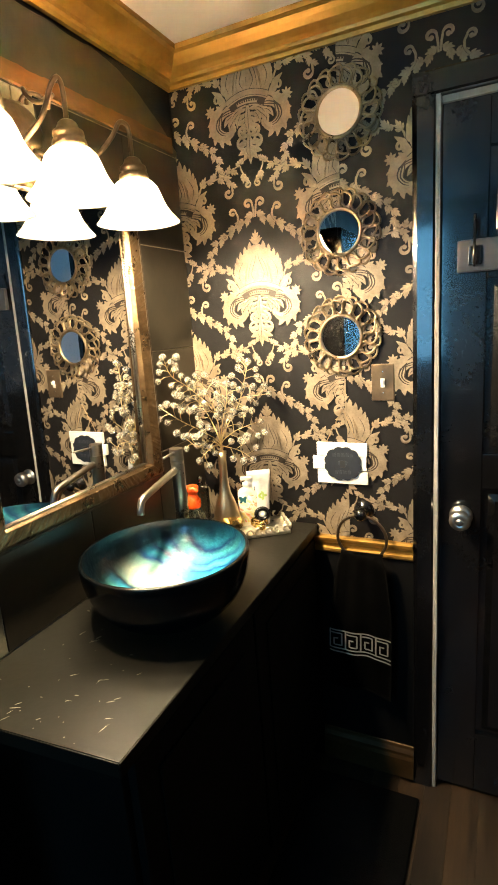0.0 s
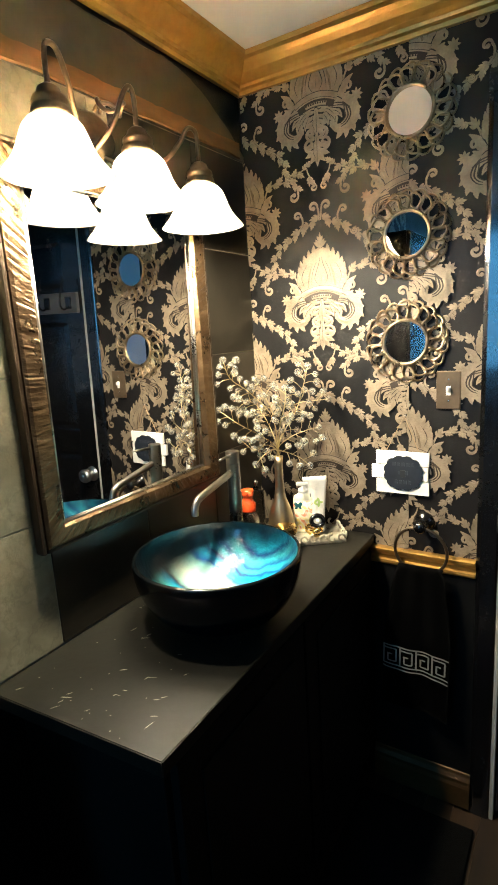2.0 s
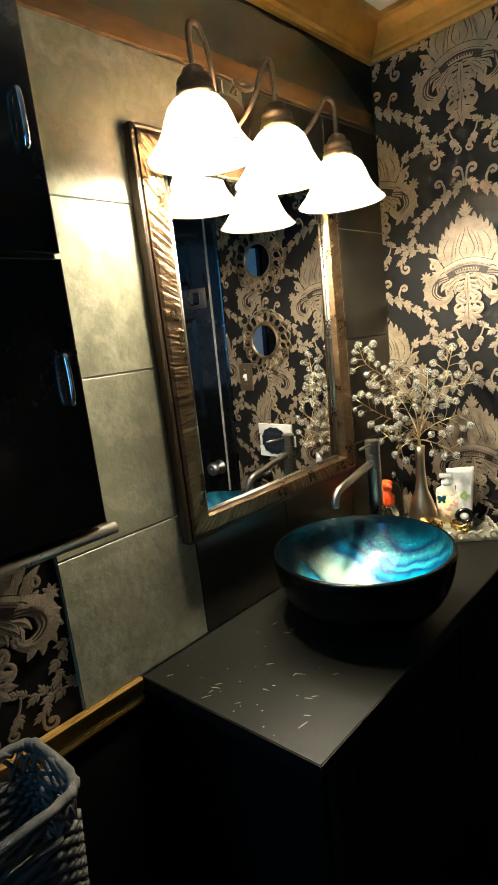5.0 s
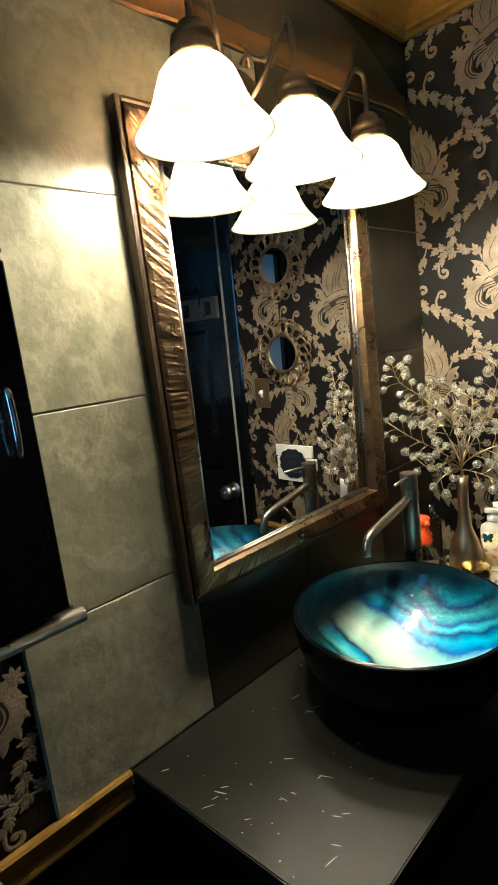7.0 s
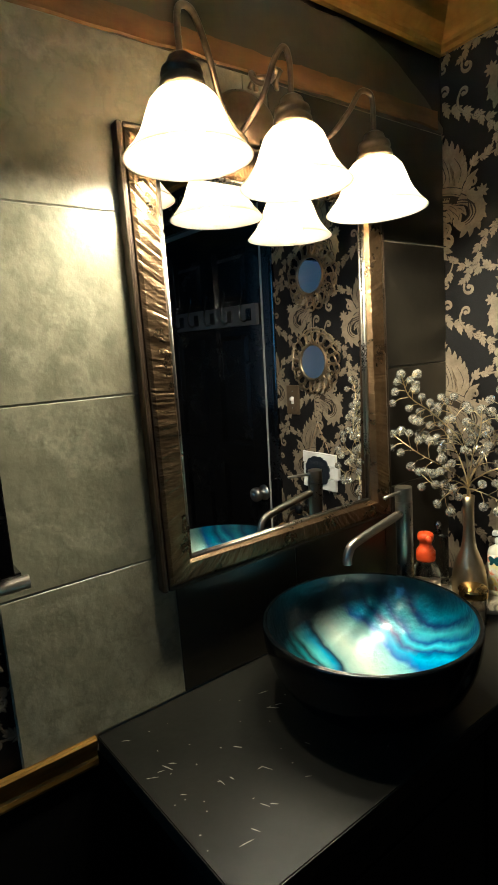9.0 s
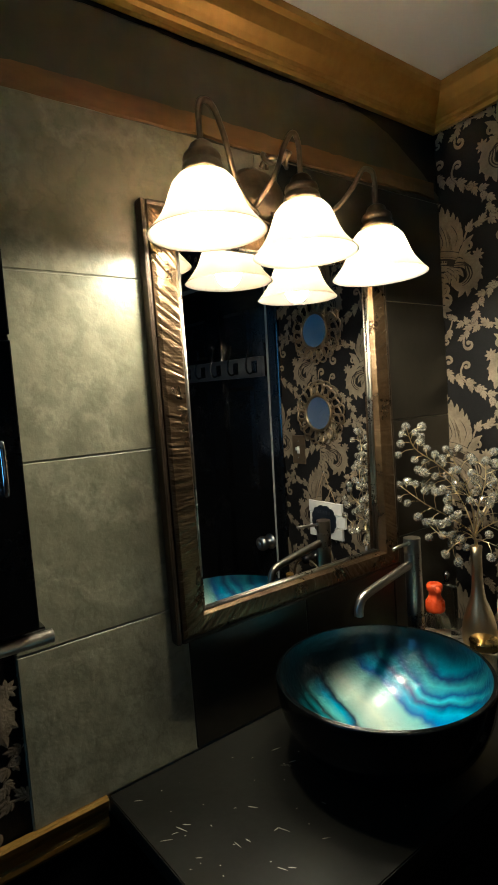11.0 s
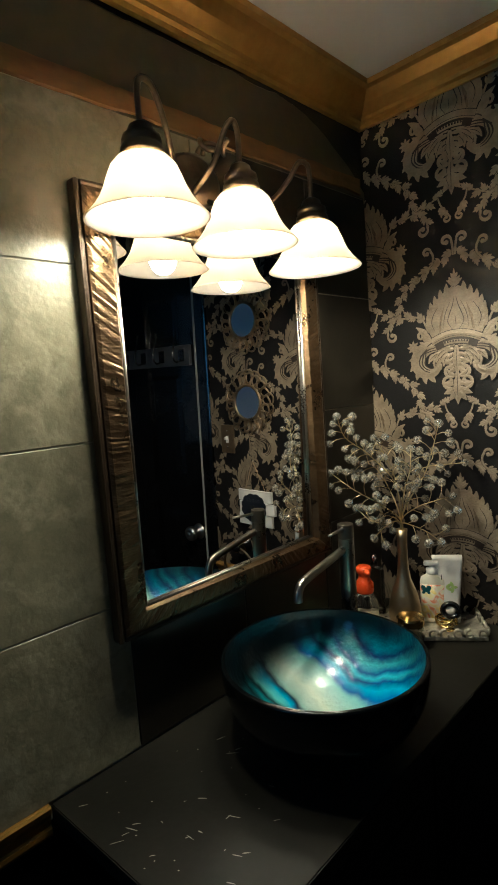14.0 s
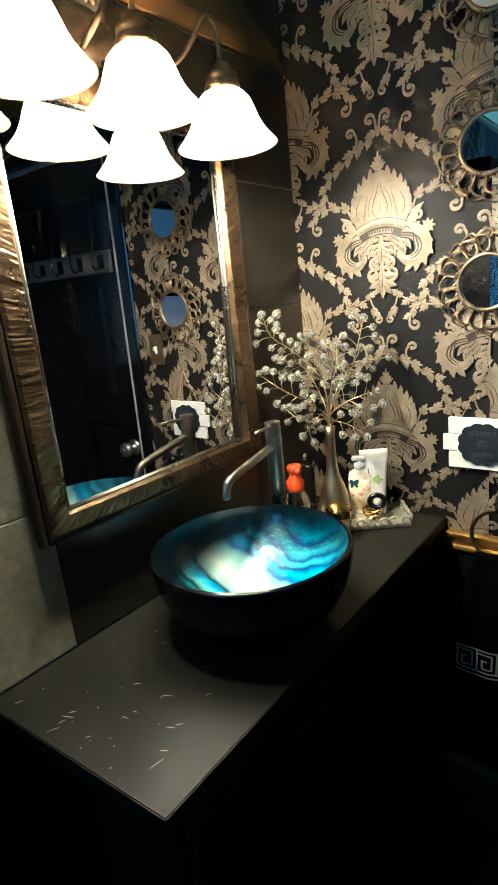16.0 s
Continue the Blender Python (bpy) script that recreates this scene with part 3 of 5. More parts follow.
# ---- damask wallpaper print: raised gold ornament on brown shading ----
class Print:
    """Collects ornament in the wall's plane: u across, v up, w out of the wall. Each piece lies on the last, with a brown edge."""

    def __init__(self):
        self.v, self.f, self.dv, self.df, self.mv, self.mf, self.level = [], [], [], [], [], [], 0.0004

    def band(self, vs, fs, pts, widths, base, ridge):
        n, i0 = len(pts), len(vs)
        for i, (x, y) in enumerate(pts):
            a, b = pts[max(i - 1, 0)], pts[min(i + 1, n - 1)]
            dx, dy = b[0] - a[0], b[1] - a[1]
            s = math.hypot(dx, dy) or 1
            nx, ny, w = -dy / s, dx / s, widths[i] / 2
            vs += [(x + nx * w, y + ny * w, base), (x, y, base + min(ridge, w * 0.5)), (x - nx * w, y - ny * w, base)]
        for i in range(n - 1):
            k = i0 + 3 * i
            fs += [(k, k + 1, k + 4, k + 3), (k + 1, k + 2, k + 5, k + 4)]

    def strip(self, pts, widths, edge=0.0024, ridge=0.0005, dull=False):
        """A gold (or dull gold) band with a raised middle, its brown edge under it."""
        self.level += 0.000016
        if edge:
            self.band(self.dv, self.df, pts, [w + edge for w in widths], self.level, 0.0001)
        self.band(self.mv if dull else self.v, self.mf if dull else self.f, pts, widths, self.level + 0.00012, ridge)

    def line(self, pts, width, taper=True):
        """A brown drawn line over what lies below."""
        n = len(pts)
        self.band(self.dv, self.df, pts, [width * (0.35 + 0.65 * math.sin(math.pi * i / (n - 1)) if taper else 1) for i in range(n)], self.level + 0.0009, 0.0001)

    def leaf(self, x, y, ang, length, width, bend=0.0, lobes=3, edge=0.0022, vein=False, dull=False):
        n, pts, wid, a = 3 * lobes + 2, [], [], ang
        for i in range(n + 1):
            t = i / n
            pts.append((x, y))
            x, y = x + math.cos(a) * length / n, y + math.sin(a) * length / n
            a += bend / n
            wid.append(max(0.0006, width * math.sin(math.pi * min(1, t * 0.93 + 0.06)) ** 0.75 * (1 - 0.45 * ((t * lobes) % 1.0))))
        self.strip(pts, wid, edge, dull=dull)
        if vein:
            self.line(pts[1:-2], 0.0016)

    def curl(self, x, y, ang, r, turns, sense, w):
        """A scroll that winds inwards, with a bud at its end."""
        n, pts, wid, a = max(8, int(16 * turns)), [], [], ang
        step = 2 * math.pi * turns / n
        for i in range(n + 1):
            t = i / n
            pts.append((x, y))
            wid.append(w * (0.6 + 0.7 * math.sin(math.pi * min(1, t * 1.1)) * (1 - 0.5 * t)))
            rr = r * (1 - 0.72 * t)
            x, y = x + math.cos(a) * rr * step, y + math.sin(a) * rr * step
            a += sense * step
        self.strip(pts, wid, 0.0016)
        self.disc(x, y, w * 0.8, 8, 0.0)

    def disc(self, x, y, r, n, lobed, ridge=0.0006):
        self.level += 0.000016
        m = n * 4 if lobed else 10
        for vs, fs, grow, base in ((self.dv, self.df, 0.0012, self.level), (self.v, self.f, 0.0, self.level + 0.00012)):
            i0 = len(vs)
            vs.append((x, y, base + (ridge if vs is self.v else 0.0001)))
            for k in range(m):
                a = 2 * math.pi * k / m
                rr = r * (1 - lobed + lobed * math.cos(n * a)) + grow if lobed else r + grow
                vs.append((x + rr * math.cos(a), y + rr * math.sin(a), base))
            fs += [(i0, i0 + 1 + k, i0 + 1 + (k + 1) % m) for k in range(m)]


def print_mesh(vs, fs, to_world, clips, name, material):
    me = bpy.data.meshes.new(name)
    me.from_pydata([to_world(*p) for p in vs], [], fs)
    bm = bmesh.new()
    bm.from_mesh(me)
    for co, no in clips:
        bmesh.ops.bisect_plane(bm, geom=bm.verts[:] + bm.edges[:] + bm.faces[:], plane_co=co, plane_no=no, clear_outer=True)
    bm.to_mesh(me)
    bm.free()
    me.materials.append(material)
    return me


def spine(pts, n=6):
    return [(p.x, p.y) for p in smooth_path([(a, b, 0) for a, b in pts], n)]


K, KV = 0.00076, 0.00071     # the ornament's drawing unit, across and up


class Side:
    """Draws one half of the ornament: units right of the axis and down from the palmette's tip, mirrored by s."""

    def __init__(self, g, xc, top, s):
        self.g, self.xc, self.top, self.s = g, xc, top, s

    def at(self, u, v):
        return (self.xc + self.s * u * K, self.top - (v if v > 0 else 0.9 * v) * KV)

    def path(self, pts, n=5):
        return spine([self.at(*p) for p in pts], n)

    def ang(self, deg):
        """0 is outwards, 90 is up."""
        return radians(deg) if self.s > 0 else radians(180 - deg)

    def leaf(self, u, v, deg, length, width, bend=0.0, lobes=2, edge=0.0022, vein=False, dull=False):
        self.g.leaf(*self.at(u, v), self.ang(deg), length * K, width * K, self.s * bend, lobes, edge, vein, dull)

    def curl(self, u, v, deg, r, turns, sense, w):
        self.g.curl(*self.at(u, v), self.ang(deg), r * K, turns, self.s * sense, w * K)

    def stem(self, pts, w0, w1, n=5):
        p = self.path(pts, n)
        m = len(p) - 1
        self.g.strip(p, [(w0 + (w1 - w0) * i / m) * K for i in range(m + 1)], 0.0014)
        return p

    def line(self, pts, w, n=5):
        self.g.line(self.path(pts, n), w * K)

    def ivy(self, u, v, deg, size):
        """A lobed leaf with five points."""
        for q in (-1, 1):
            self.leaf(u, v, deg + q * 58, size * 0.52, size * 0.32, -q * 0.6, 1)
            self.leaf(u + 0.26 * size * math.cos(radians(deg)), v - 0.26 * size * math.sin(radians(deg)), deg + q * 38, size * 0.46, size * 0.31, -q * 0.3, 1)
        self.leaf(u, v, deg, size * 0.92, size * 0.44, 0, 1)


# half-width of the crowned dome at each depth below the tip
DOME = [(52, 8), (62, 26), (76, 46), (92, 64), (110, 80), (130, 91), (155, 97), (185, 98), (208, 94), (226, 86), (242, 74)]


def motif(g, xc, top):
    """One crowned palmette, top = the height of its tip."""
    L, R = Side(g, xc, top, -1), Side(g, xc, top, 1)
    for h in (L, R):
        # saw-toothed leaf edge of the dome
        for (v, w), tilt in zip(((70, 36), (86, 55), (104, 73), (124, 86), (146, 94), (170, 97), (194, 97)), (74, 68, 64, 60, 58, 55, 52)):
            h.leaf(w - 11, v + 14, tilt, 40, 24, 0.5, 1)
    g.strip([(xc, top - v * KV) for v, w in DOME], [2 * w * K for v, w in DOME], 0, 0.0008)
    # lotus buds between flames drawn on the dome
    for h in (L, R):
        h.leaf(58, 212, 98, 92, 34, 0.2, 2, 0.0012, False, True)
        h.leaf(58, 208, 98, 58, 17, 0.2, 1, 0.0026, True)
        h.line([(12, 205), (27, 178), (21, 150), (9, 118), (3, 90)], 3.0)
        h.line([(42, 200), (40, 168), (32, 138), (18, 108)], 2.4)
        h.line([(74, 205), (84, 175), (78, 148), (60, 118)], 2.6)
    R.leaf(0, 214, 90, 116, 36, 0, 2, 0.0014, False, True)
    R.leaf(0, 208, 90, 74, 20, 0, 1, 0.0028, True)
    for h in (L, R):
        # curled ear and leaf at the crown's foot
        h.leaf(90, 240, 58, 78, 26, -0.5, 2)
        h.curl(104, 215, 62, 19, 0.85, -1, 9)
        h.leaf(84, 246, 28, 58, 24, 0.6, 2)
        # eight-petalled side flower
        h.stem([(96, 262), (125, 262), (150, 258)], 7, 5)
        g.disc(*h.at(156, 256), 24 * K, 8, 0.22, 0.0007)
        g.disc(*h.at(156, 256), 7 * K, 6, 0.0, 0.0009)
        # leafy teeth of the horn, then the horn rolling inwards in fluted leaves
        for u, v, a in ((116, 258, 46), (138, 276, 20), (150, 302, -10), (152, 330, -40), (138, 356, -70), (114, 370, -98), (90, 370, -128)):
            h.leaf(u - 16 * math.cos(radians(a)), v + 16 * math.sin(radians(a)), a + 14, 40, 26, -0.5, 1)
        horn = [(22, 268), (66, 257), (108, 264), (136, 290), (141, 324), (122, 350), (94, 358), (70, 346), (64, 326)]
        p = h.path(horn)
        n = len(p) - 1
        g.strip(p, [K * (16 + 36 * math.sin(math.pi * min(1, 0.12 + 0.92 * i / n)) ** 1.3) for i in range(n + 1)], 0.0024, 0.0010)
        for off, w in ((-15, 4.5), (-5, 5.5), (5, 5.5), (14, 4.5)):
            h.line([(46, 264 + off * 0.5), (82, 260 + off), (112 + off * 0.4, 274 + off * 0.7), (126 + off, 298), (129 + off, 322), (114 + off * 0.6, 342 + off * 0.6), (96, 350 + off * 0.8)], w)
        for u, v, a, ln, bd in ((30, 272, -12, 66, -1.3), (30, 280, -26, 58, -1.2), (26, 290, -40, 50, -1.0), (70, 336, 60, 34, 0.8)):
            h.leaf(u, v, a, ln, 20, bd, 2, 0.0032, True)
        h.leaf(44, 292, -30, 62, 30, -0.9, 3, 0.0030, True)
        h.leaf(58, 286, -8, 58, 22, -1.2, 2, 0.0028, True)
        h.curl(66, 318, -30, 15, 0.85, -1, 11)
        # plume of leaves beside the stem
        for u, v, a, ln in ((6, 262, 12, 62), (8, 274, -8, 58), (8, 290, -26, 50), (8, 306, -38, 44), (7, 322, -48, 38), (6, 338, -52, 30)):
            h.leaf(u, v, a, ln, 20, 0.5, 2, 0.0026)
        # lower palmette with upturned curls
        h.curl(8, 372, -20, 24, 0.85, 1, 10)
        h.curl(10, 412, -25, 27, 0.85, 1, 10)
        h.leaf(4, 372, 18, 44, 17, 0.9, 1)
        h.leaf(4, 396, -14, 50, 24, 0.5, 2)
        h.leaf(4, 410, -38, 52, 24, 0.4, 2)
        h.leaf(3, 420, -62, 48, 22, 0.3, 2)
    R.leaf(0, 262, -90, 100, 34, 0, 4, 0.0022, True)
    R.leaf(0, 356, -90, 112, 34, 0, 4, 0.0022, True)
    # arched band over a row of beads
    arch = [(xc + 84 * K * t, top - (220 + 24 * t * t) * KV) for t in np.linspace(-1, 1, 17)]
    g.band(g.dv, g.df, [(x, y - 20 * K) for x, y in arch[1:-1]], [34 * K] * 15, g.level + 0.0010, 0.0001)
    g.level += 0.0012
    g.strip([(x, y - 27 * K) for x, y in arch[4:-4]], [13 * K] * 9, 0.0010)
    g.strip(arch, [24 * K] * 17, 0.0034, 0.0009)
    g.line([(x, y - 7 * K) for x, y in arch], 0.0011, False)
    for k in range(-6, 7):
        x = xc + 9.5 * K * k
        y = top - (246 + 0.0027 * (9.5 * k) ** 2) * KV
        g.line([(x - 3 * K, y), (x, y - 0.5 * K), (x + 3 * K, y)], 0.0046, False)
    # leafy tip
    for h in (L, R):
        h.leaf(0, 54, 50, 34, 18, -0.5, 1)
        h.leaf(0, 40, 28, 26, 17, 0.7, 1)
        h.leaf(0, 26, 48, 20, 14, 0.3, 1)
    R.leaf(0, 58, 90, 60, 17, 0, 1)


def vines(g, xc, top):
    """Leafy ogee stems, scrolls and sprigs on both sides of a palmette, over one repeat."""
    for s in (-1, 1):
        h = Side(g, xc, top, s)
        # sprig from the crown's flank out to a trefoil at the next column's knot
        p = h.stem([(104, 196), (120, 160), (150, 142), (190, 142), (228, 132), (268, 116), (300, 98)], 7, 5)
        for u, v, a, z in ((122, 162, 62, 44), (150, 144, -20, 30), (168, 142, 46, 40), (200, 141, -42, 36), (206, 138, 36, 38), (240, 128, 66, 34), (258, 120, -30, 36), (284, 108, 58, 28)):
            h.ivy(u, v, a, z)
        h.ivy(298, 98, 40, 30)
        # stem from the knot above round the shoulder
        p = h.stem([(5, -84), (20, -66), (46, -46), (88, -26), (120, 0), (160, 22), (190, 46), (206, 80), (206, 122)], 7, 6)
        for u, v, a, z in ((12, -74, -12, 38), (30, -58, -72, 36), (52, -44, 2, 42), (70, -34, -78, 34), (92, -24, -10, 42), (108, -10, -82, 32), (130, 6, -6, 42), (152, 18, -74, 34), (172, 30, 4, 38), (192, 50, -118, 32), (200, 64, -38, 38), (207, 92, -130, 30), (206, 104, -52, 34)):
            h.ivy(u, v, a, z)
        h.curl(124, 2, -78, 15, 0.8, 1, 7)
        h.curl(196, 60, -150, 13, 0.8, -1, 6)
        # open scroll that hangs from the crossing
        h.stem([(212, 134), (236, 146), (254, 170), (258, 200)], 8, 9)
        h.curl(258, 198, -92, 20, 0.85, -1, 10)
        for u, v, a, z in ((226, 142, -8, 36), (244, 156, -88, 32), (254, 174, -24, 32)):
            h.ivy(u, v, a, z)
        # second scroll, rising from the shoulder stem
        h.stem([(92, -26), (76, -48), (74, -74), (82, -94)], 7, 8)
        h.curl(80, -90, 72, 16, 0.85, -1, 9)
        # knot: heads that curl outwards, and hanging leaves
        h.stem([(3, -60), (6, -96), (9, -116)], 7, 8)
        h.curl(9, -114, 84, 19, 0.85, -1, 10)
        h.stem([(50, -292), (42, -262), (24, -232), (9, -206)], 5, 6)
        h.curl(9, -208, -80, 13, 0.8, 1, 7)
        h.ivy(36, -250, -84, 36)
        h.ivy(18, -222, 24, 26)


def paper(name, to_world, u0, u1, v0, v1, xc, top, period, spacing, clips, label):
    gv, gf, dv, df, mv, mf = [], [], [], [], [], []
    c0, c1 = math.floor((u0 - xc) / spacing) - 1, math.ceil((u1 - xc) / spacing) + 1
    for c in range(c0, c1 + 1):
        x = xc + c * spacing
        if x < u0 - 0.26 or x > u1 + 0.26:
            continue
        tip = top + (period / 2 if c % 2 else 0)
        k = math.ceil((v0 - tip - 0.2) / period)
        while tip + k * period < v1 + 0.36:
            g = Print()
            vines(g, x, tip + k * period)
            motif(g, x, tip + k * period)
            for vs, fs, v, f in ((gv, gf, g.v, g.f), (dv, df, g.dv, g.df), (mv, mf, g.mv, g.mf)):
                i0 = len(vs)
                vs += v
                fs += [tuple(i + i0 for i in q) for q in f]
            k += 1
    for nm, vs, fs, m in (("gold_ornament", gv, gf, GOLD_PRINT), ("ornament_shading", dv, df, DARK_PRINT), ("dull_gold_ornament", mv, mf, MID_PRINT)):
        ob = new(nm, print_mesh(vs, fs, to_world, clips, nm, m))
        ob.parent = name
        tagged(ob, label, kind="stuff")


def north(u, v, w):
    return (u, YN - w, v)


def west(u, v, w):
    return (XW - 0.009 + w, u, v)


SEAM = -0.390
paper(wall_n, north, XW, SEAM, RAIL_TOP, 2.23, -0.650, 1.796, 0.521, 0.262,
      [((XW, 0, 0), (-1, 0, 0)), ((SEAM, 0, 0), (1, 0, 0)), ((0, 0, RAIL_TOP - 0.01), (0, 0, -1)), ((0, 0, ZC - 0.075), (0, 0, 1))], "embossed gold damask ornament")
paper(wall_n, north, SEAM, -0.142, RAIL_TOP, 2.23, -0.402, 1.840, 0.520, 0.268,
      [((SEAM, 0, 0), (-1, 0, 0)), ((-0.142, 0, 0), (1, 0, 0)), ((0, 0, RAIL_TOP - 0.01), (0, 0, -1)), ((0, 0, ZC - 0.075), (0, 0, 1))], "embossed gold damask ornament")
paper(wall_n, north, -0.142, 0.8, 2.05, 2.23, -0.402, 1.840, 0.520, 0.268,
      [((-0.142, 0, 0), (-1, 0, 0)), ((0.8, 0, 0), (1, 0, 0)), ((0, 0, 2.05), (0, 0, -1)), ((0, 0, ZC - 0.075), (0, 0, 1))], "embossed gold damask ornament")
paper(wall_w, west, -0.2, 0.447, RAIL_TOP, 2.23, 0.31, 1.305, 0.521, 0.262,
      [((0, -0.2, 0), (0, -1, 0)), ((0, 0.447, 0), (0, 1, 0)), ((0, 0, RAIL_TOP), (0, 0, -1)), ((0, 0, ZC - 0.075), (0, 0, 1))], "embossed gold damask ornament")

# rough gilt strip along the top of the tiles
def rough_strip():
    bm = bmesh.new()
    rows_, n = [], 90
    for k in range(n + 1):
        y = 0.452 + (YN - 0.030 - 0.452) * k / n
        up = 2.077 + 0.010 * (y - 0.45) + 0.006 * noise.noise((y * 9, 1, 0)) + 0.003 * noise.noise((y * 40, 2, 0))
        lo = 2.036 + 0.010 * (y - 0.45) + 0.005 * noise.noise((y * 11, 5, 0))
        d = 0.005 + 0.002 * noise.noise((y * 14, 8, 0))
        rows_.append([bm.verts.new(p) for p in ((XW - 0.001, y, lo), (XW + d + 0.001, y, lo + 0.0015), (XW + d + 0.0015 * noise.noise((y * 30, 3, 0)), y, (lo + up) / 2), (XW + d, y, up - 0.0015), (XW - 0.001, y, up))])
    for a, b in zip(rows_, rows_[1:]):
        for k in range(4):
            bm.faces.new((a[k], a[k + 1], b[k + 1], b[k]))
    bm.faces.new(rows_[0])
    bm.faces.new(rows_[-1][::-1])
    return bm


tagged(part("trim_strip", rough_strip(), RUSTIC, smooth=False), "rough brown wooden strip along the top of the tiles", kind="structure")


# ---- vanity ----
def vanity():
    v = thing("vanity_cabinet", "black painted vanity cabinet under a dark stone top", "cabinet")
    part("body", box(XW - 0.002, -0.525, 0.63, YN - 0.008, 0.09, CT - 0.031, 0.003), BLACK_WALL, v)
    part("toe_kick", box(XW - 0.002, -0.58, 0.66, YN - 0.008, 0.0, 0.089), BLACK_PAINT, v)
    for k in range(2):
        y0 = 0.645 + k * 0.485
        door = part("door", box(-0.5245, -0.506, y0, y0 + 0.475, 0.12, CT - 0.05, 0.003), BLACK_WALL, v)
        part("panel", box(-0.5055, -0.501, y0 + 0.06, y0 + 0.415, 0.18, CT - 0.11, 0.002), BLACK_WALL, door)
    return v


vanity()


def countertop():
    bm = bmesh.new()
    cs = [(XW + 0.0005, 0.569), (-0.489, 0.594), (-0.497, YN - 0.0065), (XW + 0.0005, YN - 0.0065)]
    lo = [bm.verts.new((x, y, CT - 0.030)) for x, y in cs]
    hi = [bm.verts.new((x, y, CT)) for x, y in cs]
    bm.faces.new(hi)
    bm.faces.new(lo[::-1])
    for k in range(4):
        bm.faces.new((lo[k], lo[(k + 1) % 4], hi[(k + 1) % 4], hi[k]))
    bmesh.ops.bevel(bm, geom=bm.edges[:], offset=0.0018, segments=2, affect="EDGES")
    top = tagged(part("countertop", bm, COUNTER), "dark stone countertop with pale chips and scratches", "countertop")
    rng = random.Random(5)
    chips = bmesh.new()
    for k in range(56):
        x, y = -0.52 - 0.34 * rng.random() ** 0.8, 0.60 + 0.36 * rng.random() ** 1.3
        if math.hypot(x + 0.655, y - 1.0) < 0.10:
            continue
        L = rng.choice((0.002, 0.002, 0.003, 0.004, 0.012, 0.018)) * rng.uniform(0.6, 1.3)
        a = rng.gauss(0.9, 0.5)
        w = 0.0006 + 0.0005 * rng.random()
        pts = [Vector((x, y, CT + 0.0004)) + Vector((math.cos(a), math.sin(a), 0)) * L * t + Vector((0, 0, 0.0002 * math.sin(math.pi * (t + 0.5)))) for t in (-0.5, -0.2, 0.2, 0.5)]
        n = Vector((-math.sin(a), math.cos(a), 0))
        vs = [(chips.verts.new(p + n * w * q), chips.verts.new(p - n * w * q)) for p, q in zip(pts, (0.3, 1, 0.8, 0.2))]
        for (a1, b1), (a2, b2) in zip(vs, vs[1:]):
            chips.faces.new((a1, b1, b2, a2))
    tagged(part("chip_marks", chips, CHIP, top), "pale chips in the stone", kind="stuff")


countertop()


def vessel_sink():
    R, H = 0.186, 0.160
    s = thing("vessel_sink", "swirled teal and blue glass vessel sink with black outside", "sink", at=(-0.655, 1.000, CT))
    inner = [(0.0, 0.020)] + [(R * math.sin(a) * 0.985, 0.020 + (H - 0.020) * (1 - math.cos(a)) ** 0.92) for a in np.linspace(0.14, math.pi / 2, 22)]
    outer = [(R, H - 0.001), (R + 0.004, H), (R + 0.0055, H - 0.004)] + [(0.055 + (R - 0.050) * math.cos(a) ** 0.85, (H - 0.012) * (1 - math.sin(a)) + 0.004) for a in np.linspace(0.1, 1.50, 18)] + [(0.052, 0.0005), (0.0, 0.0005)]
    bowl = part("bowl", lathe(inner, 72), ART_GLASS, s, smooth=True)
    part("outer_shell", lathe([inner[-1]] + outer, 72), BOWL_BLACK, s, smooth=True)
    drain = part("drain", lathe([(0.0, 0.026), (0.020, 0.026), (0.024, 0.024), (0.024, 0.021), (0.0, 0.021)], 24), CHROME, s, smooth=True)


vessel_sink()


def faucet():
    x, y = -0.757, 1.237
    f = thing("faucet", "tall brushed nickel vessel faucet on the countertop", "faucet", at=(0, 0, 0))
    m = Matrix.Translation((x, y, CT))
    part("base", lathe([(0, 0), (0.026, 0), (0.026, 0.006), (0.021, 0.009), (0, 0.009)], 32), STEEL, f, smooth=False, at=m)
    part("body", lathe([(0, 0.009), (0.0182, 0.009), (0.0182, 0.296), (0.0185, 0.298), (0.0185, 0.301), (0, 0.301)], 36), STEEL, f, smooth=False, at=m)
    cap = part("cap", lathe([(0, 0.302), (0.0182, 0.302), (0.0182, 0.330), (0.018, 0.333), (0, 0.334)], 36), STEEL, f, at=m)
    part("lever", tube([(0.004, -0.016, 0.324), (0.008, -0.050, 0.326), (0.014, -0.080, 0.327)], [0.0040, 0.0034, 0.0030], 10), STEEL, cap, smooth=True)
    pts = smooth_path([(x + 0.001, y - 0.012, CT + 0.277), (x + 0.002, y - 0.08, CT + 0.265), (x + 0.003, y - 0.150, CT + 0.252), (x + 0.003, y - 0.172, CT + 0.244), (x + 0.003, y - 0.182, CT + 0.226), (x + 0.003, y - 0.183, CT + 0.212)], 6)
    part("spout", tube(pts, 0.0092, 16), STEEL, f, smooth=True)


faucet()


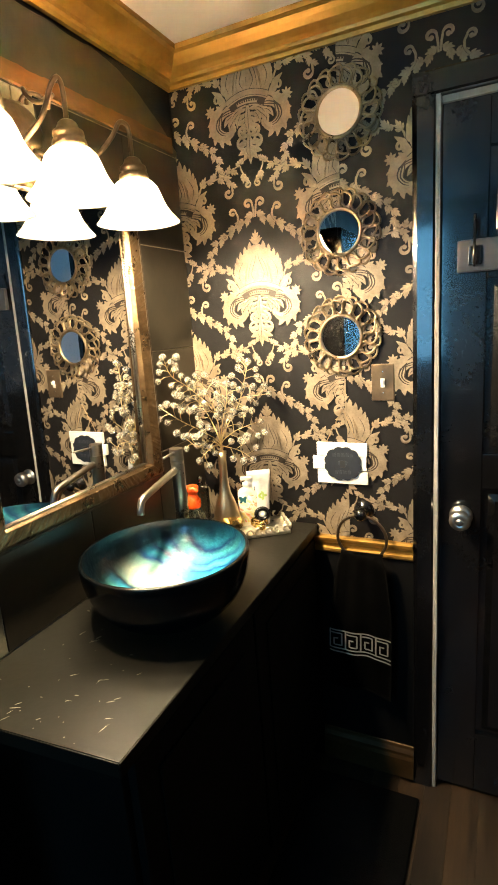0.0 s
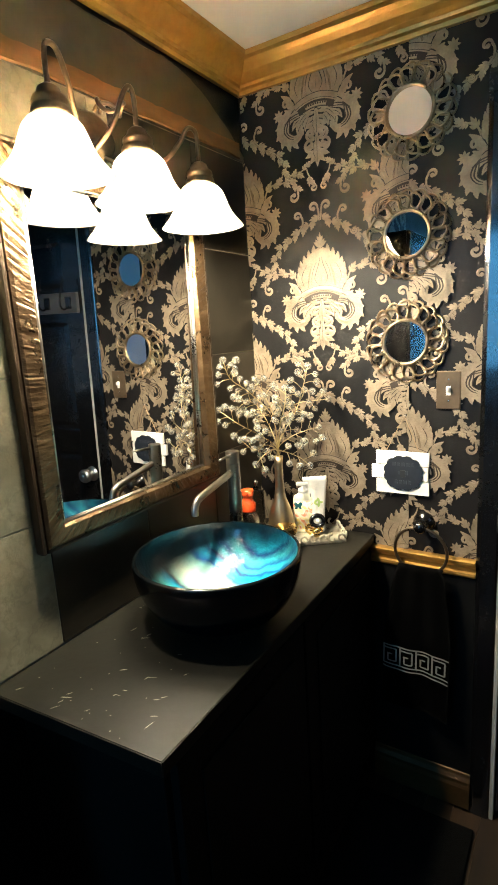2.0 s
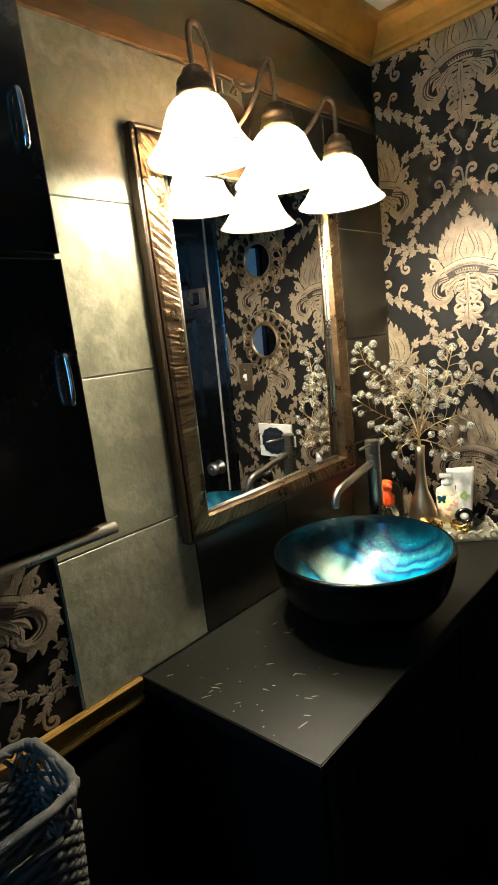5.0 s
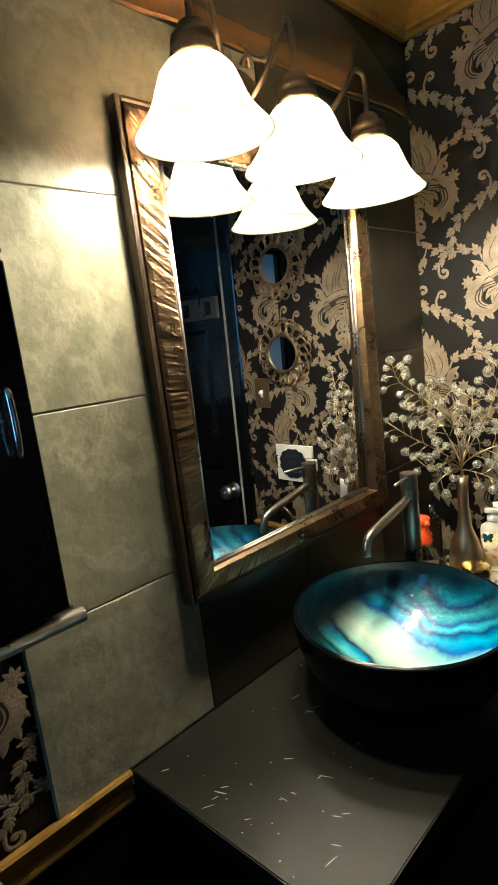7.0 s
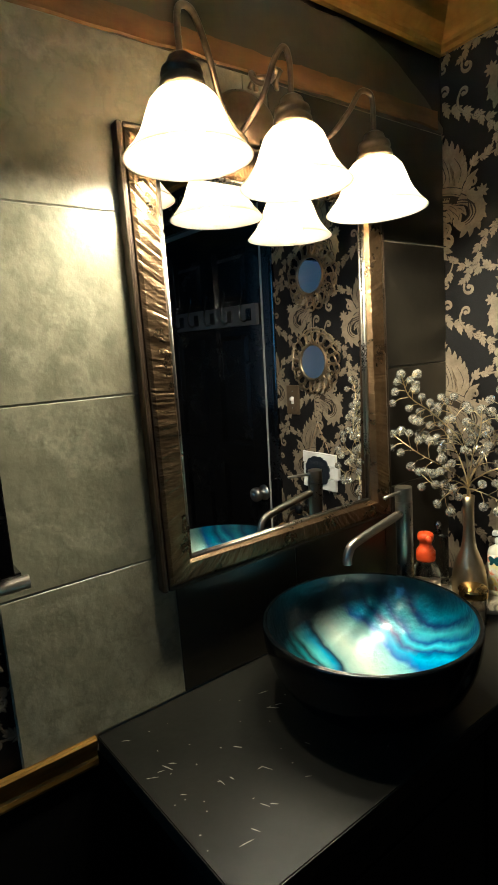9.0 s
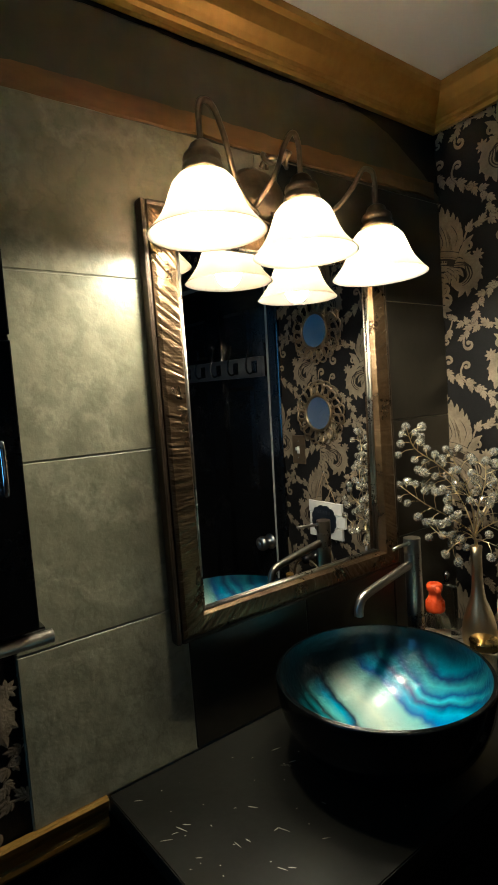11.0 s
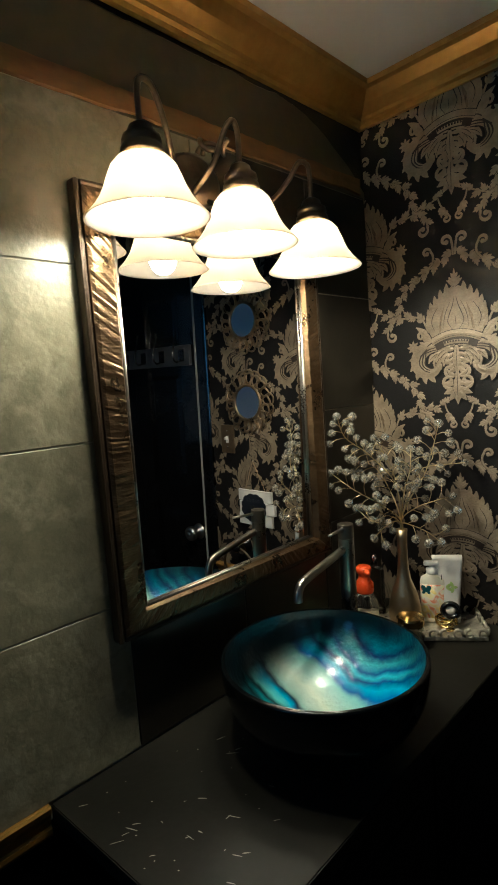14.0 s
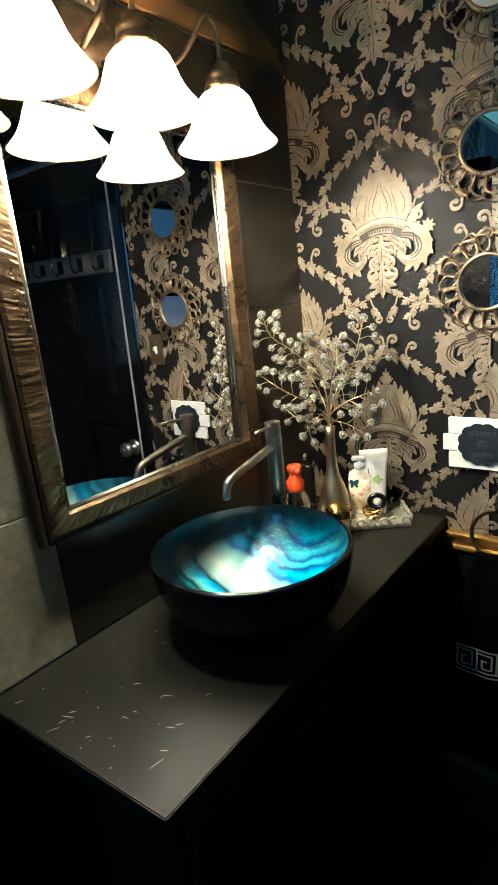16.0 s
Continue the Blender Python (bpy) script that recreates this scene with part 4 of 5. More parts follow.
# ---- framed mirror ----
def wall_mirror():
    y0, y1, z0, z1 = 0.722, 1.334, 1.117, 1.888
    iy0, iy1, iz0, iz1 = 0.773, 1.278, 1.157, 1.832
    xb, xf, xg = XW + 0.0005, XW + 0.034, XW + 0.016
    f = thing("wall_mirror", "large mirror in a hammered bronze frame on slate tiles", "mirror")
    # the pane leans a little out of true
    hy, hz = (iy1 - iy0) / 2 - 0.001, (iz1 - iz0) / 2 - 0.001
    part("glass", box(-0.003, 0, -hy, hy, -hz, hz), MIRROR, f, at=Matrix.Translation((xg, (iy0 + iy1) / 2, (iz0 + iz1) / 2)) @ pose(0, 0, 0, 0, 0.89, 1.04))

    def lip(y, z):
        """Depth of the frame's inner edge, just proud of the leaning pane."""
        return xg - 0.0181 * (y - (iy0 + iy1) / 2) + 0.0155 * (z - (iz0 + iz1) / 2) + 0.0030

    def bar(pts):
        """A mitred frame bar from four outer and inner corners, its face beaten into ridges that run across it."""
        bm = bmesh.new()
        (oa, ia), (ob, ib) = pts
        n, m = 7, int((Vector(ob) - Vector(oa)).length / 0.0042)
        rings = []
        for j in range(m + 1):
            o, i = Vector(oa).lerp(Vector(ob), j / m), Vector(ia).lerp(Vector(ib), j / m)
            ring = [(xb, o.x, o.y), (xf - 0.006, o.x, o.y)]
            for k in range(1, n):
                q = o.lerp(i, k / n)
                beat = 0.0016 * noise.noise((j * 0.61, k * 0.06, oa[0] * 31)) + 0.0009 * noise.noise((j * 1.7, k * 0.35, oa[1] * 17))
                ring.append((xf - 0.003 + 0.0012 * math.sin(math.pi * k / n) + beat, q.x, q.y))
            ring += [(lip(i.x, i.y), i.x, i.y), (xb, i.x, i.y)]
            rings.append([bm.verts.new(p) for p in ring])
        w = len(rings[0])
        for p, q in zip(rings, rings[1:]):
            for k in range(w):
                r = (k + 1) % w
                bm.faces.new((p[k], p[r], q[r], q[k]))
        bm.faces.new(rings[0])
        bm.faces.new(rings[-1][::-1])
        return bm
    o = [(y0, z0), (y1, z0), (y1, z1), (y0, z1)]
    i = [(iy0, iz0), (iy1, iz0), (iy1, iz1), (iy0, iz1)]
    for k in range(4):
        q = (k + 1) % 4
        part("frame_bar", bar(((o[k], i[k]), (o[q], i[q]))), HAMMERED_LEVEL if k % 2 == 0 else HAMMERED, f)
    # thin bright bead inside the frame
    for k in range(4):
        q = (k + 1) % 4
        part("inner_bead", tube([(lip(*i[k]) + 0.001, *i[k]), (lip(*i[q]) + 0.001, *i[q])], 0.0036, 10), STEEL, f, smooth=True)
    e, xo = 0.011, xf - 0.008
    for b in ((xb, xo, y0 - e, y0 - 0.0005, z0 - e, z1 + e), (xb, xo, y1 + 0.0005, y1 + e, z0 - e, z1 + e), (xb, xo, y0, y1, z0 - e, z0 - 0.0005), (xb, xo, y0, y1, z1 + 0.0005, z1 + e)):
        part("outer_edge", box(*b, bevel=0.005), EMBER, f)


wall_mirror()

# ---- three-light fixture over the mirror ----
LAMPS = [(0.766, 1.808), (0.976, 1.797), (1.180, 1.776)]
LX = -0.757


def vanity_light():
    f = thing("vanity_light", "three-light bronze wall fixture with lit frosted bell shades", "wall lamp")
    yc, zc = 0.985, 1.985
    plate = lathe([(0, 0.0), (0.058, 0.0), (0.060, 0.006), (0.050, 0.014), (0.030, 0.020), (0.014, 0.026), (0, 0.028)], 36)
    bmesh.ops.scale(plate, vec=(0.85, 1.15, 1), verts=plate.verts)
    part("wall_plate", plate, BRONZE, f, smooth=True, at=Matrix.Translation((XW + 0.0005, yc, zc - 0.03)) @ pose(0, 0, 0, 0, 90, 0))
    for s in (-1, 1):
        pts = [(XW + 0.03 + 0.004 * k, yc + s * (0.012 + 0.020 * math.cos(a) * (1 - k / 30)), zc + 0.01 + 0.022 * math.sin(a) * (1 - k / 30)) for k, a in enumerate(np.linspace(3.1, -3.6, 20))]
        part("scroll", tube(pts, 0.0045, 8), BRONZE, f, smooth=True)
    for (y, z) in LAMPS:
        d = y - yc
        if abs(d) < 0.05:
            way = [(XW + 0.02, yc - 0.02, zc - 0.07), (XW + 0.07, yc - 0.06, zc - 0.085), (LX - 0.02, yc - 0.055, zc - 0.05), (LX - 0.004, y - 0.030, z + 0.190), (LX, y - 0.012, z + 0.213), (LX, y, z + 0.195), (LX, y, z + 0.140)]
        else:
            s = math.copysign(1, d)
            way = [(XW + 0.02, yc + s * 0.02, zc - 0.07), (XW + 0.06, yc + s * 0.05, zc - 0.09), (LX - 0.045, yc + s * 0.115, zc - 0.075), (LX - 0.012, y - s * 0.055, z + 0.170), (LX - 0.004, y - s * 0.030, z + 0.207), (LX, y - s * 0.008, z + 0.208), (LX, y, z + 0.190), (LX, y, z + 0.140)]
        part("arm", tube(smooth_path(way, 7), 0.0050, 10), BRONZE, f, smooth=True)
        m = Matrix.Translation((LX, y, z))
        cap = part("socket_cap", lathe([(0, 0.142), (0.011, 0.142), (0.018, 0.137), (0.022, 0.127), (0.029, 0.122), (0.031, 0.114), (0.028, 0.111), (0.032, 0.106), (0.034, 0.098), (0.031, 0.093), (0, 0.093)], 32), BRONZE, f, smooth=True, at=m)
        prof = [(0.031, 0.0925), (0.041, 0.088), (0.051, 0.077), (0.058, 0.061), (0.064, 0.045), (0.071, 0.031), (0.081, 0.017), (0.092, 0.005), (0.0965, 0.0)]
        inn = [(r - 0.003, h + 0.0006) for r, h in prof[::-1]]
        part("shade", lathe(prof + inn, 56), SHADE, f, "lit frosted white bell shade", smooth=True, at=m)
        bulb = lathe([(0, -0.008), (0.012, -0.006), (0.022, 0.002), (0.028, 0.015), (0.029, 0.024), (0.026, 0.040), (0.018, 0.062), (0.013, 0.076), (0.013, 0.090), (0, 0.090)], 28)
        part("bulb", bulb, BULB, f, "lit warm bulb", smooth=True, at=m)


vanity_light()


# ---- door ----
def door():
    dr = tagged(new("door_1"), "closed black six-panel door with a chrome knob", kind="structure")
    x0, x1, yf = -0.128, 0.632, YN + 0.014
    # slab built of stiles and rails round recessed panels
    zs = [0.012, 0.22, 1.03, 1.13, 1.60, 1.70, 1.915, 2.028]
    xs = [x0, x0 + 0.112, x0 + 0.333, x0 + 0.427, x0 + 0.648, x1]
    part("slab", box(x0, x1, yf + 0.012, yf + 0.034, zs[0], zs[-1]), BLACK_PAINT, dr)
    for a, b in ((0, 1), (2, 3), (4, 5)):
        part("stile", box(xs[a], xs[b], yf, yf + 0.0118, zs[0], zs[-1], 0.002), BLACK_PAINT, dr)
    for k in range(4):
        z0, z1 = zs[2 * k], zs[2 * k + 1]
        for a, b in ((1, 2), (3, 4)):
            part("rail", box(xs[a] + 0.0004, xs[b] - 0.0004, yf, yf + 0.0118, z0, z1, 0.002), BLACK_PAINT, dr)
    for k in range(3):
        z0, z1 = zs[2 * k + 1], zs[2 * k + 2]
        for a, b in ((1, 2), (3, 4)):
            bm = box(xs[a] + 0.018, xs[b] - 0.018, yf + 0.003, yf + 0.0115, z0 + 0.018, z1 - 0.018)
            front = [v for v in bm.verts if v.co.y < yf + 0.005]
            c = Vector(((xs[a] + xs[b]) / 2, 0, (z0 + z1) / 2))
            for v in front:
                v.co.x += math.copysign(0.018, c.x - v.co.x)
                v.co.z += math.copysign(0.018, c.z - v.co.z)
            part("panel", bm, BLACK_PAINT, dr)
    # knob
    kx, kz = -0.068, 0.945
    knob = lathe([(0, 0.0), (0.032, 0.0), (0.032, 0.004), (0.024, 0.009), (0.013, 0.013), (0.012, 0.026), (0.020, 0.028), (0.028, 0.034), (0.0295, 0.046), (0.026, 0.056), (0.0115, 0.060), (0.0105, 0.058), (0.0095, 0.062), (0, 0.063)], 36)
    part("door_knob", knob, SATIN, dr, "shiny chrome door knob", smooth=True, at=Matrix.Translation((kx, yf - 0.0002, kz)) @ pose(0, 0, 0, 90, 0, 0))
    # casing and jamb
    prof = [(0, 0), (0.011, 0), (0.015, 0.005), (0.0152, 0.044), (0.012, 0.052), (0.010, 0.056), (0, 0.056)]
    for xa, s in ((-0.142, -1), (0.646, 1)):
        bm = bmesh.new()
        ends = [[bm.verts.new((xa + s * u, YN - o_ - 0.0005, z)) for o_, u in prof] for z in (0.0, 2.046)]
        n = len(prof)
        for k in range(n):
            q = (k + 1) % n
            bm.faces.new((ends[0][k], ends[0][q], ends[1][q], ends[1][k]))
        bm.faces.new(ends[0]), bm.faces.new(ends[1])
        tagged(part("door_casing", bm, BLACK_PAINT), "black glossy door casing", kind="structure")
    bm = extrude_profile(prof, (-0.198, YN - 0.0005, 2.0465), (0.702, YN - 0.0005, 2.0465), (0, -1, 0))
    tagged(part("door_casing", bm, BLACK_PAINT), "black glossy door casing", kind="structure")
    STRIP = mat("pale_weatherstrip", (0.36, 0.345, 0.32), 0.5, vary=0.2, scale=20)
    for b in ((-0.1415, -0.1295, YN - 0.011, YN + 0.06, 0, 2.046), (0.633, 0.645, YN + 0.010, YN + 0.06, 0, 2.046), (-0.1295, 0.633, YN + 0.010, YN + 0.06, 2.0295, 2.046)):
        tagged(part("door_jamb", box(*b, bevel=0.002), STRIP), "pale door jamb edge", kind="structure")
    # unseen black board, added to close off the doorway behind the door
    tagged(part("doorway_backing", box(-0.3, 0.8, YN + 0.101, YN + 0.12, 0, 2.3), BLACK_WALL), "unseen black board added behind the closed door", kind="structure")
    return yf


DOOR_Y = door()


def hook_rack():
    y = DOOR_Y - 0.0004
    h = thing("hook_rack", "grey board with black metal coat hooks on the door", "coat rack")
    part("board", box(-0.088, 0.50, y - 0.016, y, 1.618, 1.698, 0.003), mat("grey_wash_board", (0.075, 0.08, 0.09), 0.45, vary=0.3, scale=14, fine=80, stretch=(0.2, 1, 1), bump=0.2), h)
    for k in range(5):
        x = -0.045 + k * 0.123
        hook = part("hook", box(x - 0.016, x + 0.016, y - 0.021, y - 0.0162, 1.634, 1.682, 0.002), BLACK_PAINT, h)
        pts = smooth_path([(x, y - 0.022, 1.640), (x, y - 0.045, 1.632), (x, y - 0.060, 1.650), (x, y - 0.056, 1.690), (x, y - 0.040, 1.735), (x, y - 0.042, 1.755)], 6)
        part("prong", tube(pts, 0.0038, 8), BLACK_PAINT, hook, smooth=True)


hook_rack()


# ---- round wall mirrors with woven petal frames ----
def sun_mirror(x, z, tilt=0.0):
    f = thing("round_mirror", "small round mirror in a woven antique bronze sunburst frame", "mirror", "round mirrors on the damask wall")
    part("glass", lathe([(0, 0.014), (0.057, 0.014), (0.057, 0.006), (0, 0.006)], 48), MIRROR, f)
    part("rim", tube([(0.0605 * math.cos(a), 0.0605 * math.sin(a), 0.014) for a in np.linspace(0, 2 * math.pi, 49)[:-1]], 0.0052, 10, True), ANTIQUE, f, smooth=True)
    for lay, (ra, rb, cnt, off, zz, tw) in enumerate(((0.062, 0.104, 18, 0.0, 0.011, 0.017), (0.066, 0.114, 18, 0.5, 0.006, 0.021))):
        for k in range(cnt):
            a0 = 2 * math.pi * (k + off) / cnt
            pts = []
            for q in np.linspace(0, 2 * math.pi, 17)[:-1]:
                r = (ra + rb) / 2 - (rb - ra) / 2 * math.cos(q)
                w = tw * math.sin(q) * (0.75 + 0.35 * (r - ra) / (rb - ra))
                sk = 0.008 * math.sin(math.pi * (r - ra) / (rb - ra)) * (1 if lay else -1)
                pts.append((r * math.cos(a0) - (w + sk) * math.sin(a0), r * math.sin(a0) + (w + sk) * math.cos(a0), zz + 0.003 * math.sin(2 * q)))
            part("petal", tube(pts, 0.0031, 6, True), ANTIQUE, f, smooth=True)
    f.matrix_world = Matrix.Translation((x, YN - 0.0015, z)) @ pose(0, 0, 0, 90 - tilt, 0, 0)
    return f


sun_mirror(-0.386, 2.056)
sun_mirror(-0.394, 1.757)
sun_mirror(-0.398, 1.472)


# ---- switch, sign, towel ring ----
def light_switch():
    x0, x1, z0, z1, y = -0.314, -0.249, 1.284, 1.390, YN - 0.0015
    s = thing("light_switch", "bronze light switch plate with a white toggle", "light switch")
    part("plate", box(x0, x1, y - 0.007, y, z0, z1, 0.003), PLATE_BROWN, s)
    xc, zc = (x0 + x1) / 2, (z0 + z1) / 2
    part("collar", box(xc - 0.006, xc + 0.006, y - 0.0085, y - 0.0068, zc - 0.014, zc + 0.012, 0.0006), WHITE_PLASTIC, s)
    tg = box(xc - 0.0045, xc + 0.0045, y - 0.018, y - 0.008, zc - 0.002, zc + 0.009, 0.001)
    part("toggle", tg, WHITE_PLASTIC, s, "white toggle")
    for dz in (-0.030, 0.030):
        part("screw", lathe([(0, 0), (0.003, 0), (0.002, 0.0012), (0, 0.0014)], 10), CHROME, s, at=Matrix.Translation((xc, y - 0.0069, zc + dz)) @ pose(0, 0, 0, 90, 0, 0))


light_switch()


def bar_row(parent, x, z, y, widths, h, gap, material):
    """Plain bars that stand for lettering."""
    for w in widths:
        part("letter_bar", box(x, x + w, y - 0.0008, y, z, z + h), material, parent)
        x += w + gap


def plank_sign():
    x0, x1, z0, z1, y = -0.486, -0.330, 1.026, 1.158, YN - 0.002
    s = thing("plank_sign", "white plank sign with a dark scalloped plaque hung on string", "sign")
    h = (z1 - z0) / 3
    for k, dx in enumerate((0.0, -0.014, 0.0)):
        part("plank", box(x0 + dx, x1 + dx * 0.2, y - 0.012, y - 0.001, z0 + h * k + 0.0016, z0 + h * (k + 1) - 0.0016, 0.0012), WHITE_PAINT, s)
    xc, zc = (x0 + x1) / 2 + 0.004, (z0 + z1) / 2
    bm = bmesh.new()
    n = 72
    ring = [[], []]
    for q, yy in enumerate((y - 0.0122, y - 0.0165)):
        for k in range(n):
            a = 2 * math.pi * k / n
            r = 0.97 + 0.075 * abs(math.sin(6 * a)) - 0.02 * math.cos(4 * a)
            ring[q].append(bm.verts.new((xc + 0.057 * r * math.cos(a), yy, zc + 0.052 * r * math.sin(a))))
    bm.faces.new(ring[0]), bm.faces.new(ring[1][::-1])
    for k in range(n):
        bm.faces.new((ring[0][k], ring[0][(k + 1) % n], ring[1][(k + 1) % n], ring[1][k]))
    plq = part("plaque", bm, NAVY_BLACK, s, "blue-black scalloped plaque")
    LET = mat("dull_letter", (0.028, 0.032, 0.042), 0.5)
    for z, ws in ((zc + 0.022, (0.010, 0.008, 0.011, 0.009, 0.008)), (zc - 0.004, (0.014, 0.010)), (zc - 0.032, (0.009, 0.008, 0.010, 0.009))):
        tot = sum(ws) + 0.004 * (len(ws) - 1)
        bar_row(plq, xc - tot / 2, z, y - 0.0168, ws, 0.011, 0.004, LET)
    part("keyhole_block", box(xc - 0.008, xc + 0.008, y - 0.0185, y - 0.0168, zc - 0.012, zc + 0.010, 0.001), INK_BLACK, plq)
    top = (-0.402, y - 0.006, 1.262)
    part("string", tube([(x0 + 0.03, y - 0.006, z1 - 0.002), top, (x1 - 0.03, y - 0.006, z1 - 0.002)], 0.0013, 6), mat("jute_string", (0.30, 0.20, 0.11), 0.9), s)
    part("nail", lathe([(0, 0), (0.003, 0), (0.003, 0.006), (0, 0.006)], 8), STEEL, s, at=Matrix.Translation((top[0], y, top[2])) @ pose(0, 0, 0, 90, 0, 0))


plank_sign()


def towel_ring():
    xc, zc, y = -0.345, 0.945, YN - 0.0015
    r = thing("towel_ring", "dark bronze towel ring on a round wall post", "towel ring")
    part("post", lathe([(0, 0), (0.031, 0), (0.031, 0.006), (0.022, 0.012), (0.012, 0.018), (0.011, 0.040), (0.017, 0.046), (0.018, 0.058), (0.012, 0.066), (0, 0.068)], 32), BLACK_PAINT, r, smooth=True, at=Matrix.Translation((xc, y, zc)) @ pose(0, 0, 0, 90, 0, 0))
    part("ring", tube([(xc + 0.075 * math.cos(a), y - 0.052 + 0.008 * (1 - math.sin(a)), zc - 0.077 + 0.075 * math.sin(a)) for a in np.linspace(0, 2 * math.pi, 41)[:-1]], 0.0048, 10, True), BRONZE, r, smooth=True)


towel_ring()


def towel():
    """A folded hand towel hanging through the ring."""
    xc, y, zt = -0.345, YN - 0.050, 0.815
    t = thing("hand_towel", "black hand towel with a silver Greek key border", "towel")

    def place(u, v, front):
        """u across -1..1, v down 0..1"""
        half = 0.064 + 0.034 * min(1, v * 2.2) ** 0.7
        x = xc - 0.012 * v + half * u
        yy = y - front * (0.010 + 0.004 * v) + 0.006 * math.sin(3.1 * u + 1.0) * v + 0.003 * math.sin(9 * u) * (1 - 0.4 * v)
        return Vector((x, yy, zt - 0.47 * v - 0.010 * u * v + 0.004 * math.sin(4 * u) * v))
    bm = bmesh.new()
    nu, nv = 28, 30
    grid = []
    for j in range(-6, nv + 1):
        row = []
        for i in range(nu + 1):
            u = -1 + 2 * i / nu
            if j < 0:
                a = math.pi * (j + 6) / 12
                p = place(u, 0, 1)
                row.append(bm.verts.new((p.x, y + 0.012 * math.cos(a) - 0.002, zt + 0.012 * math.sin(a) - 0.004)))
            else:
                row.append(bm.verts.new(place(u, j / nv, 1)))
        grid.append(row)
    for a, b in zip(grid, grid[1:]):
        for k in range(nu):
            bm.faces.new((a[k], a[k + 1], b[k + 1], b[k]))
    bmesh.ops.solidify(bm, geom=bm.faces[:], thickness=0.008)
    part("cloth", bm, TERRY, t, smooth=True)
    # woven Greek key border
    key = bmesh.new()

    def dash(u0, u1, v0, v1):
        n = 4
        vs = []
        for k in range(n + 1):
            s = k / n
            if abs(u1 - u0) > abs(v1 - v0):
                u, w = u0 + (u1 - u0) * s, 0.0046
                a, b = place(u, v0 - w, 1), place(u, v0 + w, 1)
            else:
                v, w = v0 + (v1 - v0) * s, 0.024
                a, b = place(u0 - w, v, 1), place(u0 + w, v, 1)
            vs.append((key.verts.new(a + Vector((0, -0.0098, 0))), key.verts.new(b + Vector((0, -0.0098, 0)))))
        for (a, b), (c, d) in zip(vs, vs[1:]):
            key.faces.new((a, b, d, c))
    va, vb = 0.555, 0.690
    for v in (va, vb, vb + 0.026):
        for k in range(6):
            dash(-0.98 + k * 0.327, -0.98 + (k + 1) * 0.327, v, v)
    for k in range(4):
        u = -0.96 + k * 0.49
        h = vb - va
        for seg in ((0.0, 0.06, 0.0, 0.94), (0.0, 0.37, 0.16, 0.16), (0.37, 0.37, 0.16, 0.82), (0.13, 0.37, 0.82, 0.82), (0.13, 0.13, 0.42, 0.82), (0.13, 0.26, 0.45, 0.45)):
            ua, ub, a, b = seg
            if seg[0] == 0.0 and seg[1] == 0.06:
                dash(u, u, va, vb)
            else:
                dash(u + ua, u + ub, va + h * a, va + h * b)
    part("key_border", key, SILVER_THREAD, t, "silver woven Greek key border")


towel()


# ---- cabinet over the toilet ----
def wall_cabinet():
    x0, x1, y0, y1, z0, z1 = XW - 0.008, -0.718, -0.18, 0.443, 1.275, 1.955
    c = thing("wall_cabinet", "black wall cabinet with chrome pulls and a metal-edged shelf", "cabinet")
    part("body", box(x0, x1, y0, y1, z0, z1, 0.002), BLACK_PAINT, c)
    for za, zb in ((z0 + 0.003, 1.628), (1.634, z1 - 0.003)):
        for ya, yb in ((y0 + 0.003, 0.128), (0.134, y1 - 0.002)):
            d = part("door", box(x1 + 0.001, x1 + 0.018, ya, yb, za, zb, 0.002), BLACK_PAINT, c)
            yh = yb - 0.024 if yb > 0.3 else ya + 0.024
            hz = 1.478 if za < 1.5 else 1.783
            pts = smooth_path([(x1 + 0.018, yh, hz - 0.030), (x1 + 0.029, yh, hz - 0.029), (x1 + 0.032, yh, hz), (x1 + 0.029, yh, hz + 0.029), (x1 + 0.018, yh, hz + 0.030)], 6)
            part("handle", tube(pts, [0.0036 if 4 < i < len(pts) - 5 else 0.0030 for i in range(len(pts))], 10), CHROME, d, "chrome pull handle", smooth=True)
    part("shelf", box(x0, x1 + 0.002, y0 - 0.01, y1 + 0.008, z0 - 0.022, z0 - 0.001, 0.002), BLACK_PAINT, c)
    part("shelf_edge", tube([(x1 + 0.010, y0 - 0.01, z0 - 0.012), (x1 + 0.010, y1 + 0.014, z0 - 0.012)], 0.0085, 14), STEEL, c, "brushed metal front edge", smooth=True)


wall_cabinet()


# ---- vase with crystal spray, and things on the tray ----
TRAY_Z = CT + 0.016


def vase():
    v = thing("bud_vase", "slender champagne metal bud vase on a silver tray", "vase", at=(-0.737, 1.452, TRAY_Z))
    prof = [(0, 0), (0.029, 0), (0.035, 0.004), (0.040, 0.020), (0.041, 0.040), (0.038, 0.065), (0.030, 0.095), (0.0182, 0.125), (0.0145, 0.150), (0.0125, 0.180), (0.0125, 0.232), (0.0145, 0.255), (0.0135, 0.255), (0.0110, 0.228), (0.0105, 0.150), (0.0, 0.140)]
    part("body", lathe(prof, 40), VASE_METAL, v, smooth=True)


vase()


